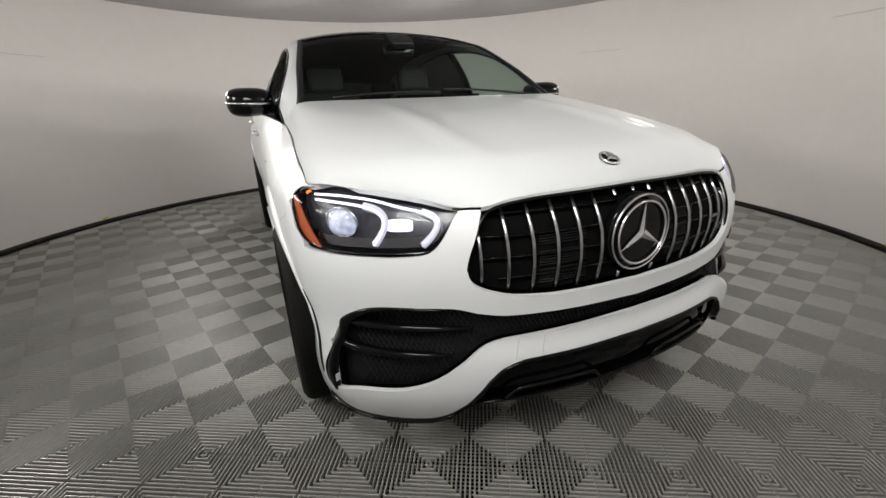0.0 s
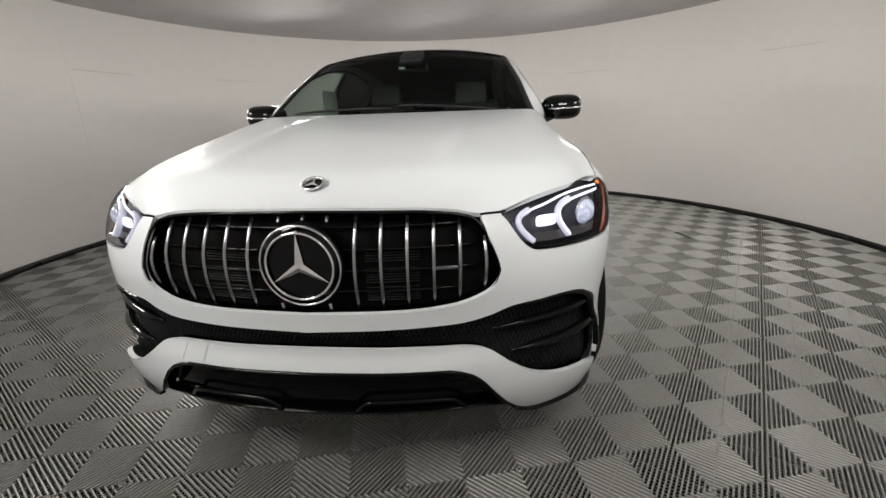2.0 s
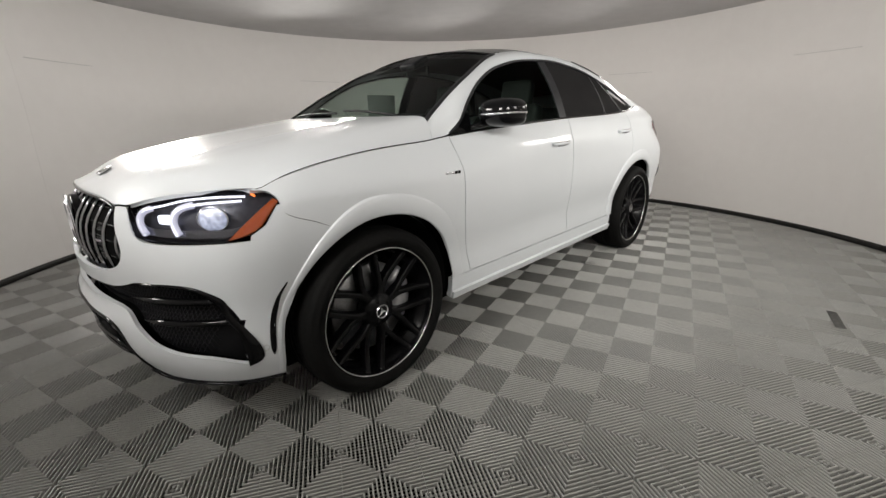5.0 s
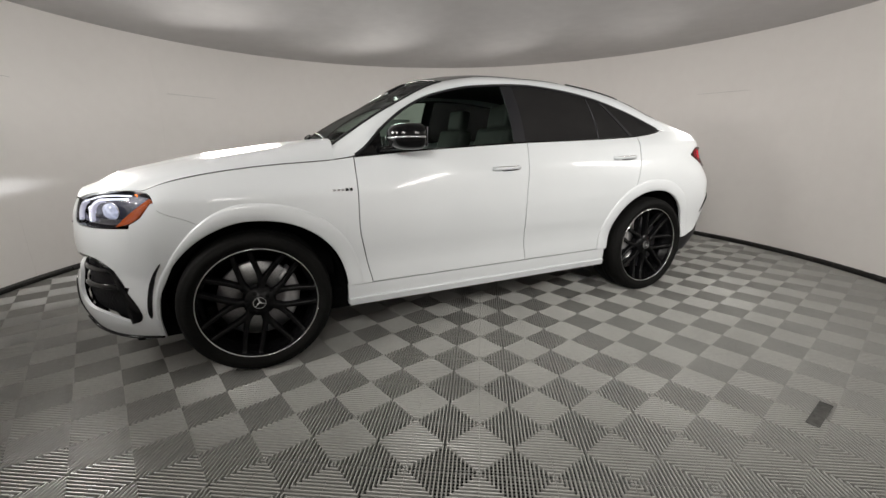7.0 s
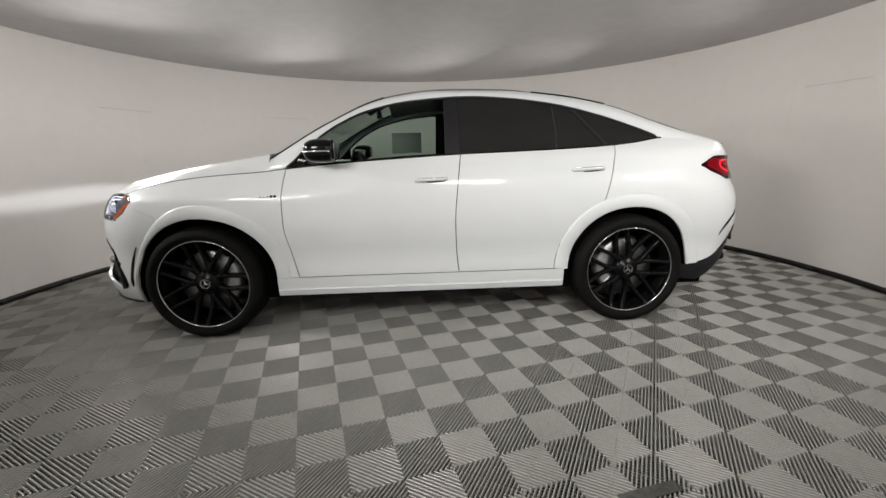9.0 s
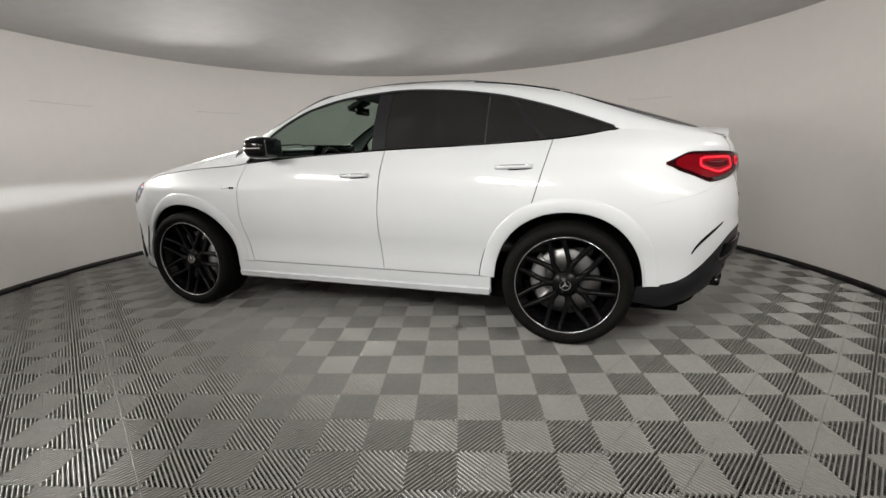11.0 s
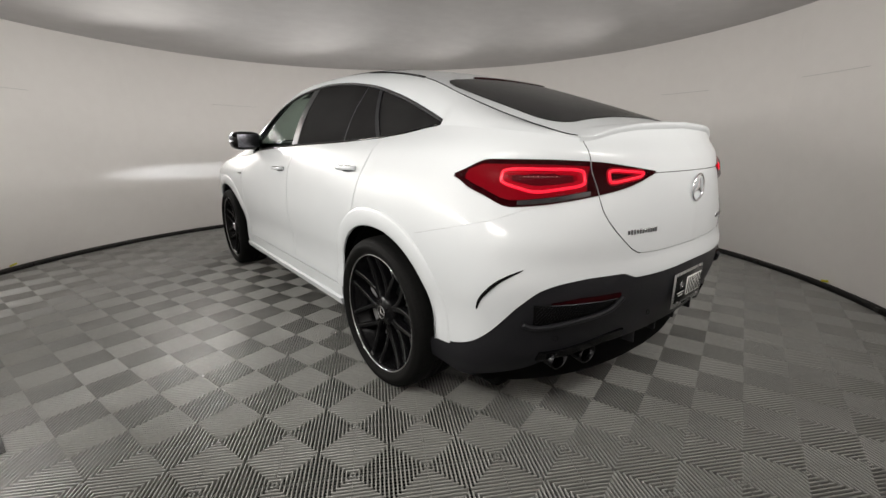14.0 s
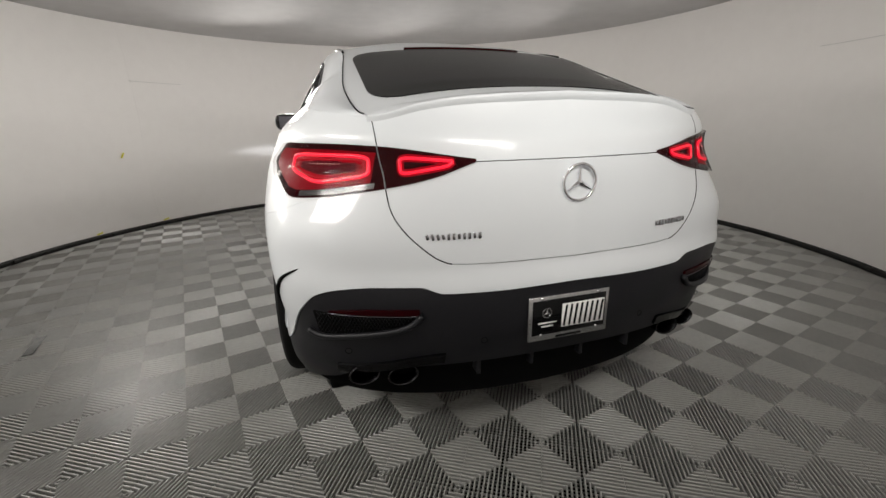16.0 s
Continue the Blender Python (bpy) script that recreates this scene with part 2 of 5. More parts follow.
def wrap(sa, sb, low, high, ns, nz, off=0.0, more=()):
    """Columns on the body's skin from s = sa to sb (numbers, or seams as functions of height) between two heights."""
    fa = sa if callable(sa) else (lambda z: sa)
    fb = sb if callable(sb) else (lambda z: sb)
    a0, b0 = fa(0.8), fb(0.8)
    us = sorted(set(span(0, 1, ns)) | {(m - a0) / (b0 - a0) for m in more if a0 + 1e-4 < m < b0 - 1e-4})
    cols = []
    for u in us:
        col = []
        for v in nz if isinstance(nz, list) else span(0, 1, nz):
            s = a0 + (b0 - a0) * u
            for _ in range(4 if callable(sa) or callable(sb) else 1):
                z = low(s) + (high(s) - low(s)) * v
                s = fa(z) + (fb(z) - fa(z)) * u
            col.append(around(s, z, off))
        cols.append(col)
    return cols


def flowing(path, n=5):
    """More points along a path of (s, z), on a smooth curve."""
    out = []
    for i in range(len(path) - 1):
        p0, p1, p2, p3 = path[max(i - 1, 0)], path[i], path[i + 1], path[min(i + 2, len(path) - 1)]
        for t in span(0, 1, n + 1)[:-1]:
            out.append(tuple(0.5 * (2 * p1[k] + (p2[k] - p0[k]) * t + (2 * p0[k] - 5 * p1[k] + 4 * p2[k] - p3[k]) * t * t
                                    + (3 * p1[k] - p0[k] - 3 * p2[k] + p3[k]) * t ** 3) for k in (0, 1)))
    return out + [path[-1]]


def tube(points, radius, sides=8, flat=1.0, closed=False):
    """Vertices and faces of a tube along points."""
    verts, faces, n = [], [], len(points)
    pts = [Vector(p) for p in points]
    if closed:
        ref = Vector((0, 0, 0))
        mid = sum(pts, Vector()) / n
        for i in range(n):
            ref += (pts[i] - mid).cross(pts[(i + 1) % n] - mid)
        ref.normalize()
    else:
        run = pts[-1] - pts[0]
        ref = Vector((1, 0, 0)) if abs(run.z) > 0.75 * run.length else Vector((0, 0, 1))
    for i, p in enumerate(pts):
        a, b = pts[i - 1] if i or closed else p, pts[(i + 1) % n] if i < n - 1 or closed else p
        d = (b - a).normalized()
        u = d.cross(ref)
        u = u.normalized() if u.length > 1e-4 else Vector((1, 0, 0))
        w = d.cross(u).normalized()
        for k in range(sides):
            c = 2 * math.pi * k / sides
            rad = radius[i] if isinstance(radius, list) else radius
            verts.append(p + u * rad * math.cos(c) + w * rad * flat * math.sin(c))
    for i in range(n if closed else n - 1):
        j = (i + 1) % n
        for k in range(sides):
            l = (k + 1) % sides
            faces.append((i * sides + k, i * sides + l, j * sides + l, j * sides + k))
    if not closed:
        faces += [tuple(range(sides))[::-1], tuple((n - 1) * sides + k for k in range(sides))]
    return verts, faces


def tube_part(name, points, radius, mat, parent, label="", sides=8, flat=1.0, closed=False):
    v, f = tube(points, radius, sides, flat, closed)
    return part(name, mesh_of(name, v, f, mat), parent, label)


def lathe(profile, steps, axis="x"):
    """Turn (radius, along) pairs round an axis."""
    verts, faces, n = [], [], len(profile)
    for i in range(steps):
        a = 2 * math.pi * i / steps
        for r, d in profile:
            p = (d, r * math.cos(a), r * math.sin(a))
            verts.append(p if axis == "x" else ((p[1], d, p[2]) if axis == "y" else (p[1], p[2], d)))
    for i in range(steps):
        j = (i + 1) % steps
        for k in range(n - 1):
            faces.append((i * n + k, i * n + k + 1, j * n + k + 1, j * n + k))
    return verts, faces


def box_mesh(name, size, mat, bevel=0.006, segments=2, at=(0, 0, 0), turn=None):
    bm = bmesh.new()
    bmesh.ops.create_cube(bm, size=1.0)
    bmesh.ops.scale(bm, vec=size, verts=bm.verts)
    if bevel:
        bmesh.ops.bevel(bm, geom=list(bm.edges), offset=min(bevel, 0.45 * min(size)), segments=segments, profile=0.6, affect="EDGES")
    if turn:
        bmesh.ops.rotate(bm, cent=(0, 0, 0), matrix=turn.to_3x3(), verts=bm.verts)
    bmesh.ops.translate(bm, vec=at, verts=bm.verts)
    me = bpy.data.meshes.new(name)
    bm.to_mesh(me)
    bm.free()
    me.materials.append(mat)
    me.polygons.foreach_set("use_smooth", [True] * len(me.polygons))
    return me


def smooth(points):
    """A smooth curve through (t, v) pairs, held level past its ends."""
    ts = [p[0] for p in points]
    vs = [p[1] for p in points]
    n = len(ts)
    d = [(vs[i + 1] - vs[i]) / (ts[i + 1] - ts[i]) for i in range(n - 1)]
    m = [d[0]] + [0.0 if d[i - 1] * d[i] <= 0 else 2 * d[i - 1] * d[i] / (d[i - 1] + d[i]) for i in range(1, n - 1)] + [d[-1]]

    def value(t):
        if t <= ts[0]:
            return vs[0]
        if t >= ts[-1]:
            return vs[-1]
        i = 0
        while t > ts[i + 1]:
            i += 1
        h = ts[i + 1] - ts[i]
        u = (t - ts[i]) / h
        return ((1 + 2 * u) * (1 - u) ** 2 * vs[i] + u * (1 - u) ** 2 * h * m[i]
                + u * u * (3 - 2 * u) * vs[i + 1] + u * u * (u - 1) * h * m[i + 1])
    return value


# ---- the car's form: nose towards -y, its left side towards +x ----
FRONT_CENTRE, REAR_CENTRE = -1.15, 1.5
KNOTS = [0.0, 0.14, 0.28, 0.43, 0.54, 0.64, 0.71, 0.78, 0.88, 1.0]
nose_x = smooth(list(zip(KNOTS, [0.0, 0.20, 0.41, 0.63, 0.78, 0.90, 0.955, 0.985, 0.999, 1.0])))
nose_back = smooth(list(zip(KNOTS, [0.0, 0.010, 0.042, 0.118, 0.195, 0.300, 0.395, 0.520, 0.780, 1.22])))
nose_scale = smooth([(0.30, 0.90), (0.42, 0.86), (0.52, 0.88), (0.62, 0.97), (0.80, 1.03), (0.92, 1.12), (1.02, 1.26)])
tail_x = smooth(list(zip(KNOTS, [0.0, 0.20, 0.40, 0.60, 0.76, 0.88, 0.945, 0.982, 0.999, 1.0])))
tail_back = smooth(list(zip(KNOTS, [0.0, 0.008, 0.032, 0.082, 0.152, 0.240, 0.320, 0.430, 0.660, 1.06])))
tail_scale = smooth([(0.30, 1.25), (0.45, 1.0), (0.85, 1.0), (1.0, 1.34), (1.1, 1.46), (1.2, 1.12), (1.3, 0.92)])
half_width = smooth([(0.20, 0.90), (0.28, 0.925), (0.36, 0.944), (0.43, 0.946), (0.51, 0.940), (0.58, 0.944), (0.66, 0.958), (0.80, 0.968), (0.95, 0.960),
                     (1.05, 0.945), (1.14, 0.912), (1.20, 0.885), (1.30, 0.775)])
nose_y = smooth([(0.20, -2.33), (0.30, -2.37), (0.42, -2.403), (0.50, -2.396), (0.57, -2.374), (0.64, -2.372), (0.74, -2.376), (0.85, -2.367), (0.95, -2.33),
                 (1.0, -2.29), (1.05, -2.24)])
tail_y = smooth([(0.25, 2.42), (0.35, 2.46), (0.47, 2.505), (0.60, 2.545), (0.72, 2.555), (0.80, 2.535), (0.95, 2.530), (1.08, 2.52),
                 (1.16, 2.50), (1.24, 2.45), (1.30, 2.43)])


def ease(t):
    t = min(1.0, max(0.0, t))
    return t * t * (3 - 2 * t)


def swell(y, z):
    """The haunches over the wheels, and the shoulders drawn in beside the hood."""
    return (0.022 * math.exp(-((y - 1.45) / 0.45) ** 2 - ((z - 0.93) / 0.20) ** 2)
            + 0.020 * math.exp(-((y + 1.45) / 0.45) ** 2 - ((z - 0.90) / 0.20) ** 2)
            - 0.028 * ease((y - 1.70) / 0.42) * ease((z - 0.93) / 0.16)
            - 0.085 * ease((-0.30 - y) / 0.75) * ease((z - 0.94) / 0.21))


def solve(f, target):
    """Where a rising curve on 0..1 reaches a value."""
    lo, hi = 0.0, 1.0
    for _ in range(26):
        mid = (lo + hi) / 2
        lo, hi = (mid, hi) if f(mid) < target else (lo, mid)
    return (lo + hi) / 2


def back_of(s, z, front):
    """How far the plan at s lies behind the nose's (or ahead of the tail's) tip; the corners' ease fades out along the flank."""
    full = (FRONT_CENTRE - nose_y(z)) if front else (tail_y(z) - REAR_CENTRE)
    d = nose_back(s) / 1.22 if front else tail_back(s) / 1.06
    k = nose_scale(z) if front else tail_scale(z)
    return full * d * (k + (1 - k) * d)


def flank_s(y, z):
    if y < FRONT_CENTRE:
        return solve(lambda s: back_of(s, z, True), y - nose_y(z))
    if y > REAR_CENTRE:
        return 3 - solve(lambda s: back_of(s, z, False), tail_y(z) - y)
    return 1 + (y - FRONT_CENTRE) / (REAR_CENTRE - FRONT_CENTRE)


def front_s(x, z):
    return solve(nose_x, x / half_width(z))


def rear_s(x, z):
    return 3 - solve(tail_x, x / half_width(z))


def side_x(y, z):
    """Half the car's width at a length y and height z."""
    s = flank_s(y, z)
    return half_width(z) * (nose_x(s) if s < 1 else tail_x(3 - s) if s > 2 else 1.0) + swell(y, z)


def around(s, z, off=0.0):
    """The body's skin at s round the plan (0 nose, 1 to 2 the flank, 3 tail) and height z, moved off outwards."""
    w = half_width(z)
    if s < 1:
        x, y = w * nose_x(s), nose_y(z) + back_of(s, z, True)
    elif s > 2:
        x, y = w * tail_x(3 - s), tail_y(z) - back_of(3 - s, z, False)
    else:
        x, y = w, FRONT_CENTRE + (REAR_CENTRE - FRONT_CENTRE) * (s - 1)
    x += swell(y, z) * ease((x - 0.30) / 0.40)
    if off:
        e = 0.004
        p, q = around(max(s - e, 0), z), around(min(s + e, 3), z)
        t = (q[0] - p[0], q[1] - p[1])
        d = math.hypot(*t) or 1.0
        x, y = x - t[1] / d * off * -1, y - t[0] / d * off
    return (x, y, z)


# ---- the round room ----
def ring(radius, z, n=160):
    return [(ROOM[0] + radius * math.sin(2 * math.pi * i / n), ROOM[1] - radius * math.cos(2 * math.pi * i / n), z) for i in range(n)]


def round_wall():
    n, rows = 160, 14
    verts, faces = [], []
    for side, r in ((0, ROOM_R), (1, ROOM_R + 0.06)):
        for j in range(rows + 1):
            z = ROOM_H * j / rows
            for i in range(n):
                a = 2 * math.pi * i / n
                wave = 0.006 * noise.noise((3 * math.sin(a), 3 * math.cos(a), 0.8 * z)) if not side else 0
                verts.append((ROOM[0] + (r + wave) * math.sin(a), ROOM[1] - (r + wave) * math.cos(a), z))
    for side in (0, 1):
        b = side * (rows + 1) * n
        for j in range(rows):
            for i in range(n):
                f = (b + j * n + i, b + j * n + (i + 1) % n, b + (j + 1) * n + (i + 1) % n, b + (j + 1) * n + i)
                faces.append(f if side else f[::-1])
    return part("wall_round", mesh_of("wall_round", verts, faces, WALL))


wall = tagged(round_wall(), "smooth white curved studio wall round the turntable", "wall", kind="structure")

# the ceiling: a shallow stretched cloth disc
verts, faces = [], []
for k, f in enumerate(span(0, 1, 16)):
    for i in range(160):
        a = 2 * math.pi * i / 160
        r = (ROOM_R + 0.05) * f
        verts.append((ROOM[0] + r * math.sin(a), ROOM[1] - r * math.cos(a), ROOM_H + 0.10 * (1 - f * f)))
        if k:
            b = (k - 1) * 160
            faces.append((b + i, b + (i + 1) % 160, b + 160 + (i + 1) % 160, b + 160 + i))
n0 = len(verts)
verts += [(x, y, ROOM_H + 0.16) for x, y, _ in ring(ROOM_R + 0.05, 0)]
faces.append(tuple(n0 + i for i in range(160))[::-1])
ceiling = tagged(part("ceiling", mesh_of("ceiling", verts, faces, CEIL)), "pale grey stretched cloth studio ceiling", "ceiling", kind="structure")

# black trim where the wall meets the floor, with its clips
v, f = [], []
for r, z in ((ROOM_R - 0.002, 0.0), (ROOM_R - 0.018, 0.0), (ROOM_R - 0.018, 0.042), (ROOM_R - 0.012, 0.05), (ROOM_R - 0.002, 0.05)):
    v += ring(r, z)
for k in range(4):
    f += [(k * 160 + i, k * 160 + (i + 1) % 160, (k + 1) * 160 + (i + 1) % 160, (k + 1) * 160 + i) for i in range(160)]
baseboard = tagged(part("baseboard", mesh_of("baseboard", v, f, BASE)), "black rubber strip along the foot of the wall", "baseboard", kind="structure")
clip = box_mesh("clip", (0.05, 0.02, 0.03), BASE, 0.005)
for i in range(26):
    a = 2 * math.pi * (i + 0.3 * math.sin(3.1 * i)) / 26
    ob = part("clip", clip, baseboard)
    ob.matrix_world = pose(ROOM[0] + (ROOM_R - 0.027) * math.sin(a), ROOM[1] - (ROOM_R - 0.027) * math.cos(a), 0.026, 0, 0, math.degrees(a))


# faint laps in the wall sheet, and tape left on it
def on_wall(azimuth, z, off=0.0):
    a = math.radians(azimuth)
    return (ROOM[0] + (ROOM_R - off) * math.sin(a), ROOM[1] - (ROOM_R - off) * math.cos(a), z)


SEAM = material("sheet_lap", (0.60, 0.59, 0.57), 0.6)
for i, az in enumerate((-128, -104, -57, -25, 2, 41, 68, 112, 150, 183)):
    pts = [on_wall(az + d, 1.78 + 0.012 * math.sin(i) + 0.0009 * d, 0.0062) for d in span(-4, 5, 10)]
    tube_part("lap", pts, 0.0022, SEAM, wall, sides=5)
for az in range(-170, 190, 24):
    tube_part("seam", [on_wall(az + 0.3 * math.sin(z * 3), z, 0.0065) for z in span(0.06, 2.38, 8)], 0.0006, WALL, wall, sides=5)
tape = box_mesh("tape", (0.07, 0.003, 0.018), YELLOW, 0.001, 1)
for az, z in ((-133, 0.07), (57, 0.07), (45, 0.07), (50, 0.92)):
    ob = tagged(part("yellow_tape", tape), "small torn strip of yellow tape stuck to the white wall", "tape", group="tape marks")
    ob.matrix_world = Matrix.Translation(on_wall(az, z, 0.012 if z > 0.5 else 0.022)) @ pose(0, 0, 0, 0, 12 if z < 0.5 else 60, az)

# ---- the floor: square tiles of open ribs, laid askew to the car ----
PITCH, TURN, RINGS, RIB = 0.2845, -30.0, 9, 0.0033
floor_disc = [(x, y, -0.024) for x, y, _ in ring(ROOM_R + 0.05, 0)]
floor = tagged(part("floor", mesh_of("floor", floor_disc + [(x, y, -0.08) for x, y, _ in floor_disc],
                                     [tuple(range(160)), tuple(range(319, 159, -1))] + [(i, 160 + i, 160 + (i + 1) % 160, (i + 1) % 160) for i in range(160)], GAP, False)),
               "grey ribbed plastic tile floor over a turntable blackened to stand for gap shade", "floor", kind="structure")


def tile_data():
    """One tile: nine square rings of rib over a lower grid of cross ribs, tied by a low cross."""
    verts, faces = [], []
    step = PITCH / 2 / RINGS
    cut = 0.0012
    for k in range(RINGS):
        outer = step * (k + 0.5) + RIB
        inner = step * (k + 0.5) - RIB
        for su, sv in ((1, 1), (-1, 1), (-1, -1), (1, -1)):
            b = len(verts)
            for r, z in ((outer + 0.0002, -0.0140), (outer, -0.0034), (outer - 0.0007, -0.0014), (outer - 0.0020, -0.0002),
                         (inner + 0.0020, -0.0002), (inner + 0.0007, -0.0014), (inner, -0.0034), (inner - 0.0002, -0.0140)):
                verts += [(su * r, sv * cut, z), (su * r, sv * r, z), (su * cut, sv * r, z)]
            for c in range(7):
                for i in range(2):
                    f = (b + 3 * c + i, b + 3 * c + i + 1, b + 3 * c + i + 4, b + 3 * c + i + 3)
                    faces.append(f if su * sv > 0 else f[::-1])
    # the lower grid
    far = PITCH / 2 - 0.0005
    for k in range(-RINGS, RINGS):
        m = step * (k + 0.5)
        for turned in (0, 1):
            b = len(verts)
            for d in (-far, far):
                for w, z in ((-0.0013, -0.021), (-0.0010, -0.0165), (0.0010, -0.0165), (0.0013, -0.021)):
                    verts.append((m + w, d, z) if turned else (d, m + w, z))
            faces += [(b + i, b + i + 1, b + i + 5, b + i + 4) if turned else (b + i, b + i + 4, b + i + 5, b + i + 1) for i in range(3)]
    # the low cross
    for c, s in ((1, 0), (0, 1), (-1, 0), (0, -1)):
        b = len(verts)
        for d, w, z in ((0.004, 0.0013, -0.0085), (far, 0.0013, -0.0085), (0.004, 0.0016, -0.0150), (far, 0.0016, -0.0150)):
            verts += [(d * c - w * s, d * s + w * c, z), (d * c + w * s, d * s - w * c, z)]
        faces += [(b, b + 1, b + 3, b + 2), (b, b + 2, b + 6, b + 4), (b + 1, b + 5, b + 7, b + 3)]
    return verts, faces


tv, tf = tile_data()
tile_mesh = mesh_of("tile", tv, tf, TILE, False)
TU = Vector((math.cos(radians(TURN)), math.sin(radians(TURN)), 0))
TV = Vector((-TU.y, TU.x, 0))
OFF_U, OFF_V = 0.220, 0.125
spots = []
for i in range(-16, 17):
    for j in range(-16, 17):
        p = TU * (OFF_U + i * PITCH) + TV * (OFF_V + j * PITCH)
        d = math.hypot(p.x - ROOM[0], p.y - ROOM[1])
        if d < ROOM_R + 0.17:
            under = abs(p.x) < 0.8 and -2.1 < p.y < 2.2
            near = p.x > -0.6 and not under and d < ROOM_R - 0.21
            spots.append((0 if near else 1, abs(d - 2.6), p))
spots.sort(key=lambda s: (s[0], s[1]))
TILE_SPOTS = [s[2] for s in spots]

# ---- the car ----
car = tagged(new("car"), "white coupe-roofed utility car on black alloy wheels, lamps lit", "car")
AXLE_F, AXLE_R, HUB_Z = -1.448, 1.490, 0.388


ARCHES = ((AXLE_F, 0.453, 0.485, 1.85), (AXLE_R, 0.44, 0.43, 2.15))


def arch(y):
    """The height of the wheel openings over a length y, or 0 outside them."""
    for centre, fore, aft, power in ARCHES:
        p = power if y < centre else 2.15
        d = (y - centre) / (fore if y < centre else aft)
        if abs(d) < 1:
            return 0.385 + 0.455 * (1 - abs(d) ** p) ** (1 / p)
    return 0.0


ARCH_S = []
for centre, fore, aft, power in ARCHES:
    for k in range(33):
        c = math.cos(math.pi * k / 32)
        ARCH_S.append(flank_s(centre + c * (fore if c < 0 else aft), 0.6))


def y_of(s, z=0.6):
    return around(s, z)[1]


def by(points):
    """A height over s from (kind, place, z): kind f = x at the nose, l = y on the flank, r = x at the tail."""
    pick = {"f": front_s, "l": flank_s, "r": rear_s}
    return smooth(sorted({round(pick[k](p, z), 5): z for k, p, z in points}.items()))


belt = smooth([(-1.03, 1.122), (-0.87, 1.14), (-0.5, 1.172), (0, 1.200), (0.3, 1.213), (0.9, 1.230), (1.34, 1.250), (1.55, 1.270), (1.75, 1.298), (2.0, 1.292), (2.35, 1.280), (2.5, 1.275)])
hood_seam = by([("l", -1.92, 1.000), ("l", -1.77, 1.042), ("l", -1.545, 1.082), ("l", -1.277, 1.108), ("l", -1.03, 1.122), ("l", -0.87, 1.14)])

# nose: grille bottom, intake, lip
lamp_low = by([("f", 0.560, 0.938), ("f", 0.632, 0.850), ("f", 0.66, 0.842), ("f", 0.75, 0.838), ("l", -2.04, 0.836), ("l", -1.97, 0.850), ("l", -1.90, 0.890), ("l", -1.85, 0.958)])
lamp_high = by([("f", 0.560, 0.952), ("f", 0.62, 0.971), ("f", 0.70, 0.989), ("l", -2.04, 1.001), ("l", -1.92, 1.006), ("l", -1.87, 0.992), ("l", -1.85, 0.966)])
intake_top = by([("f", 0.0, 0.634), ("f", 0.44, 0.646), ("f", 0.52, 0.658), ("f", 0.60, 0.680), ("f", 0.72, 0.684), ("f", 0.81, 0.668), ("f", 0.865, 0.620), ("l", -2.025, 0.54)])
intake_low = by([("f", 0.0, 0.581), ("f", 0.44, 0.572), ("f", 0.50, 0.562), ("f", 0.60, 0.497), ("f", 0.66, 0.459), ("f", 0.74, 0.432), ("f", 0.85, 0.410), ("l", -2.025, 0.365)])
lip_low = by([("f", 0.0, 0.514), ("f", 0.40, 0.510), ("f", 0.47, 0.490), ("f", 0.60, 0.340), ("f", 0.66, 0.306), ("f", 0.78, 0.297), ("l", -1.90, 0.272)])
grille_low = by([("f", 0.0, 0.690), ("f", 0.30, 0.694), ("f", 0.43, 0.706), ("f", 0.500, 0.726), ("f", 0.530, 0.742), ("f", 0.549, 0.766), ("f", 0.556, 0.791), ("f", 0.60, 0.846), ("f", 0.632, 0.843), ("f", 0.66, 0.835), ("f", 0.75, 0.831), ("l", -2.025, 0.832)])
S_OUT = flank_s(-2.025, 0.5)
S_ARCH = flank_s(-1.645, 0.75)
corner_high = by([("l", -2.025, 0.831), ("l", -1.98, 0.840), ("l", -1.91, 0.878), ("l", -1.890, 0.895), ("l", -1.872, 0.921), ("l", -1.856, 0.946), ("l", -1.846, 0.952), ("l", -1.832, 0.9115), ("l", -1.722, 0.8605), ("l", -1.640, 0.8195)])


def arch_z(s):
    """The wheel opening's edge over s, on the skin itself."""
    z = 0.85
    while z > 0.3 and arch(y_of(s, z)) < z:
        z -= 0.01
    if z <= 0.3:
        return 0.0
    lo, hi = z, z + 0.01
    for _ in range(6):
        mid = (lo + hi) / 2
        lo, hi = (mid, hi) if arch(y_of(s, mid)) >= mid else (lo, mid)
    return lo


def corner_low(s):
    return max(0.258, arch_z(s))


lamp_edge = by([("f", 0.556, 0.946), ("f", 0.562, 0.938), ("f", 0.632, 0.850), ("f", 0.66, 0.836), ("f", 0.75, 0.831), ("l", -2.025, 0.832)])
S_GC = front_s(0.556, 0.79)
lo_, m1, m2, hi_ = corner_low(S_OUT), intake_low(S_OUT), intake_top(S_OUT), corner_high(S_OUT)
f1, f2 = (m1 - lo_) / (hi_ - lo_), (m2 - lo_) / (hi_ - lo_)
corner_v = span(0, f1, 9) + span(f1, f2, 6)[1:] + span(f2, 1, 12)[1:]
corner = wrap(S_OUT, S_ARCH, corner_low, corner_high, 20, corner_v, more=ARCH_S)
CURVE = [front_s(x, 0.79) for x in (0.47, 0.485, 0.50, 0.51, 0.52, 0.53, 0.537, 0.543, 0.548, 0.552, 0.5545)]
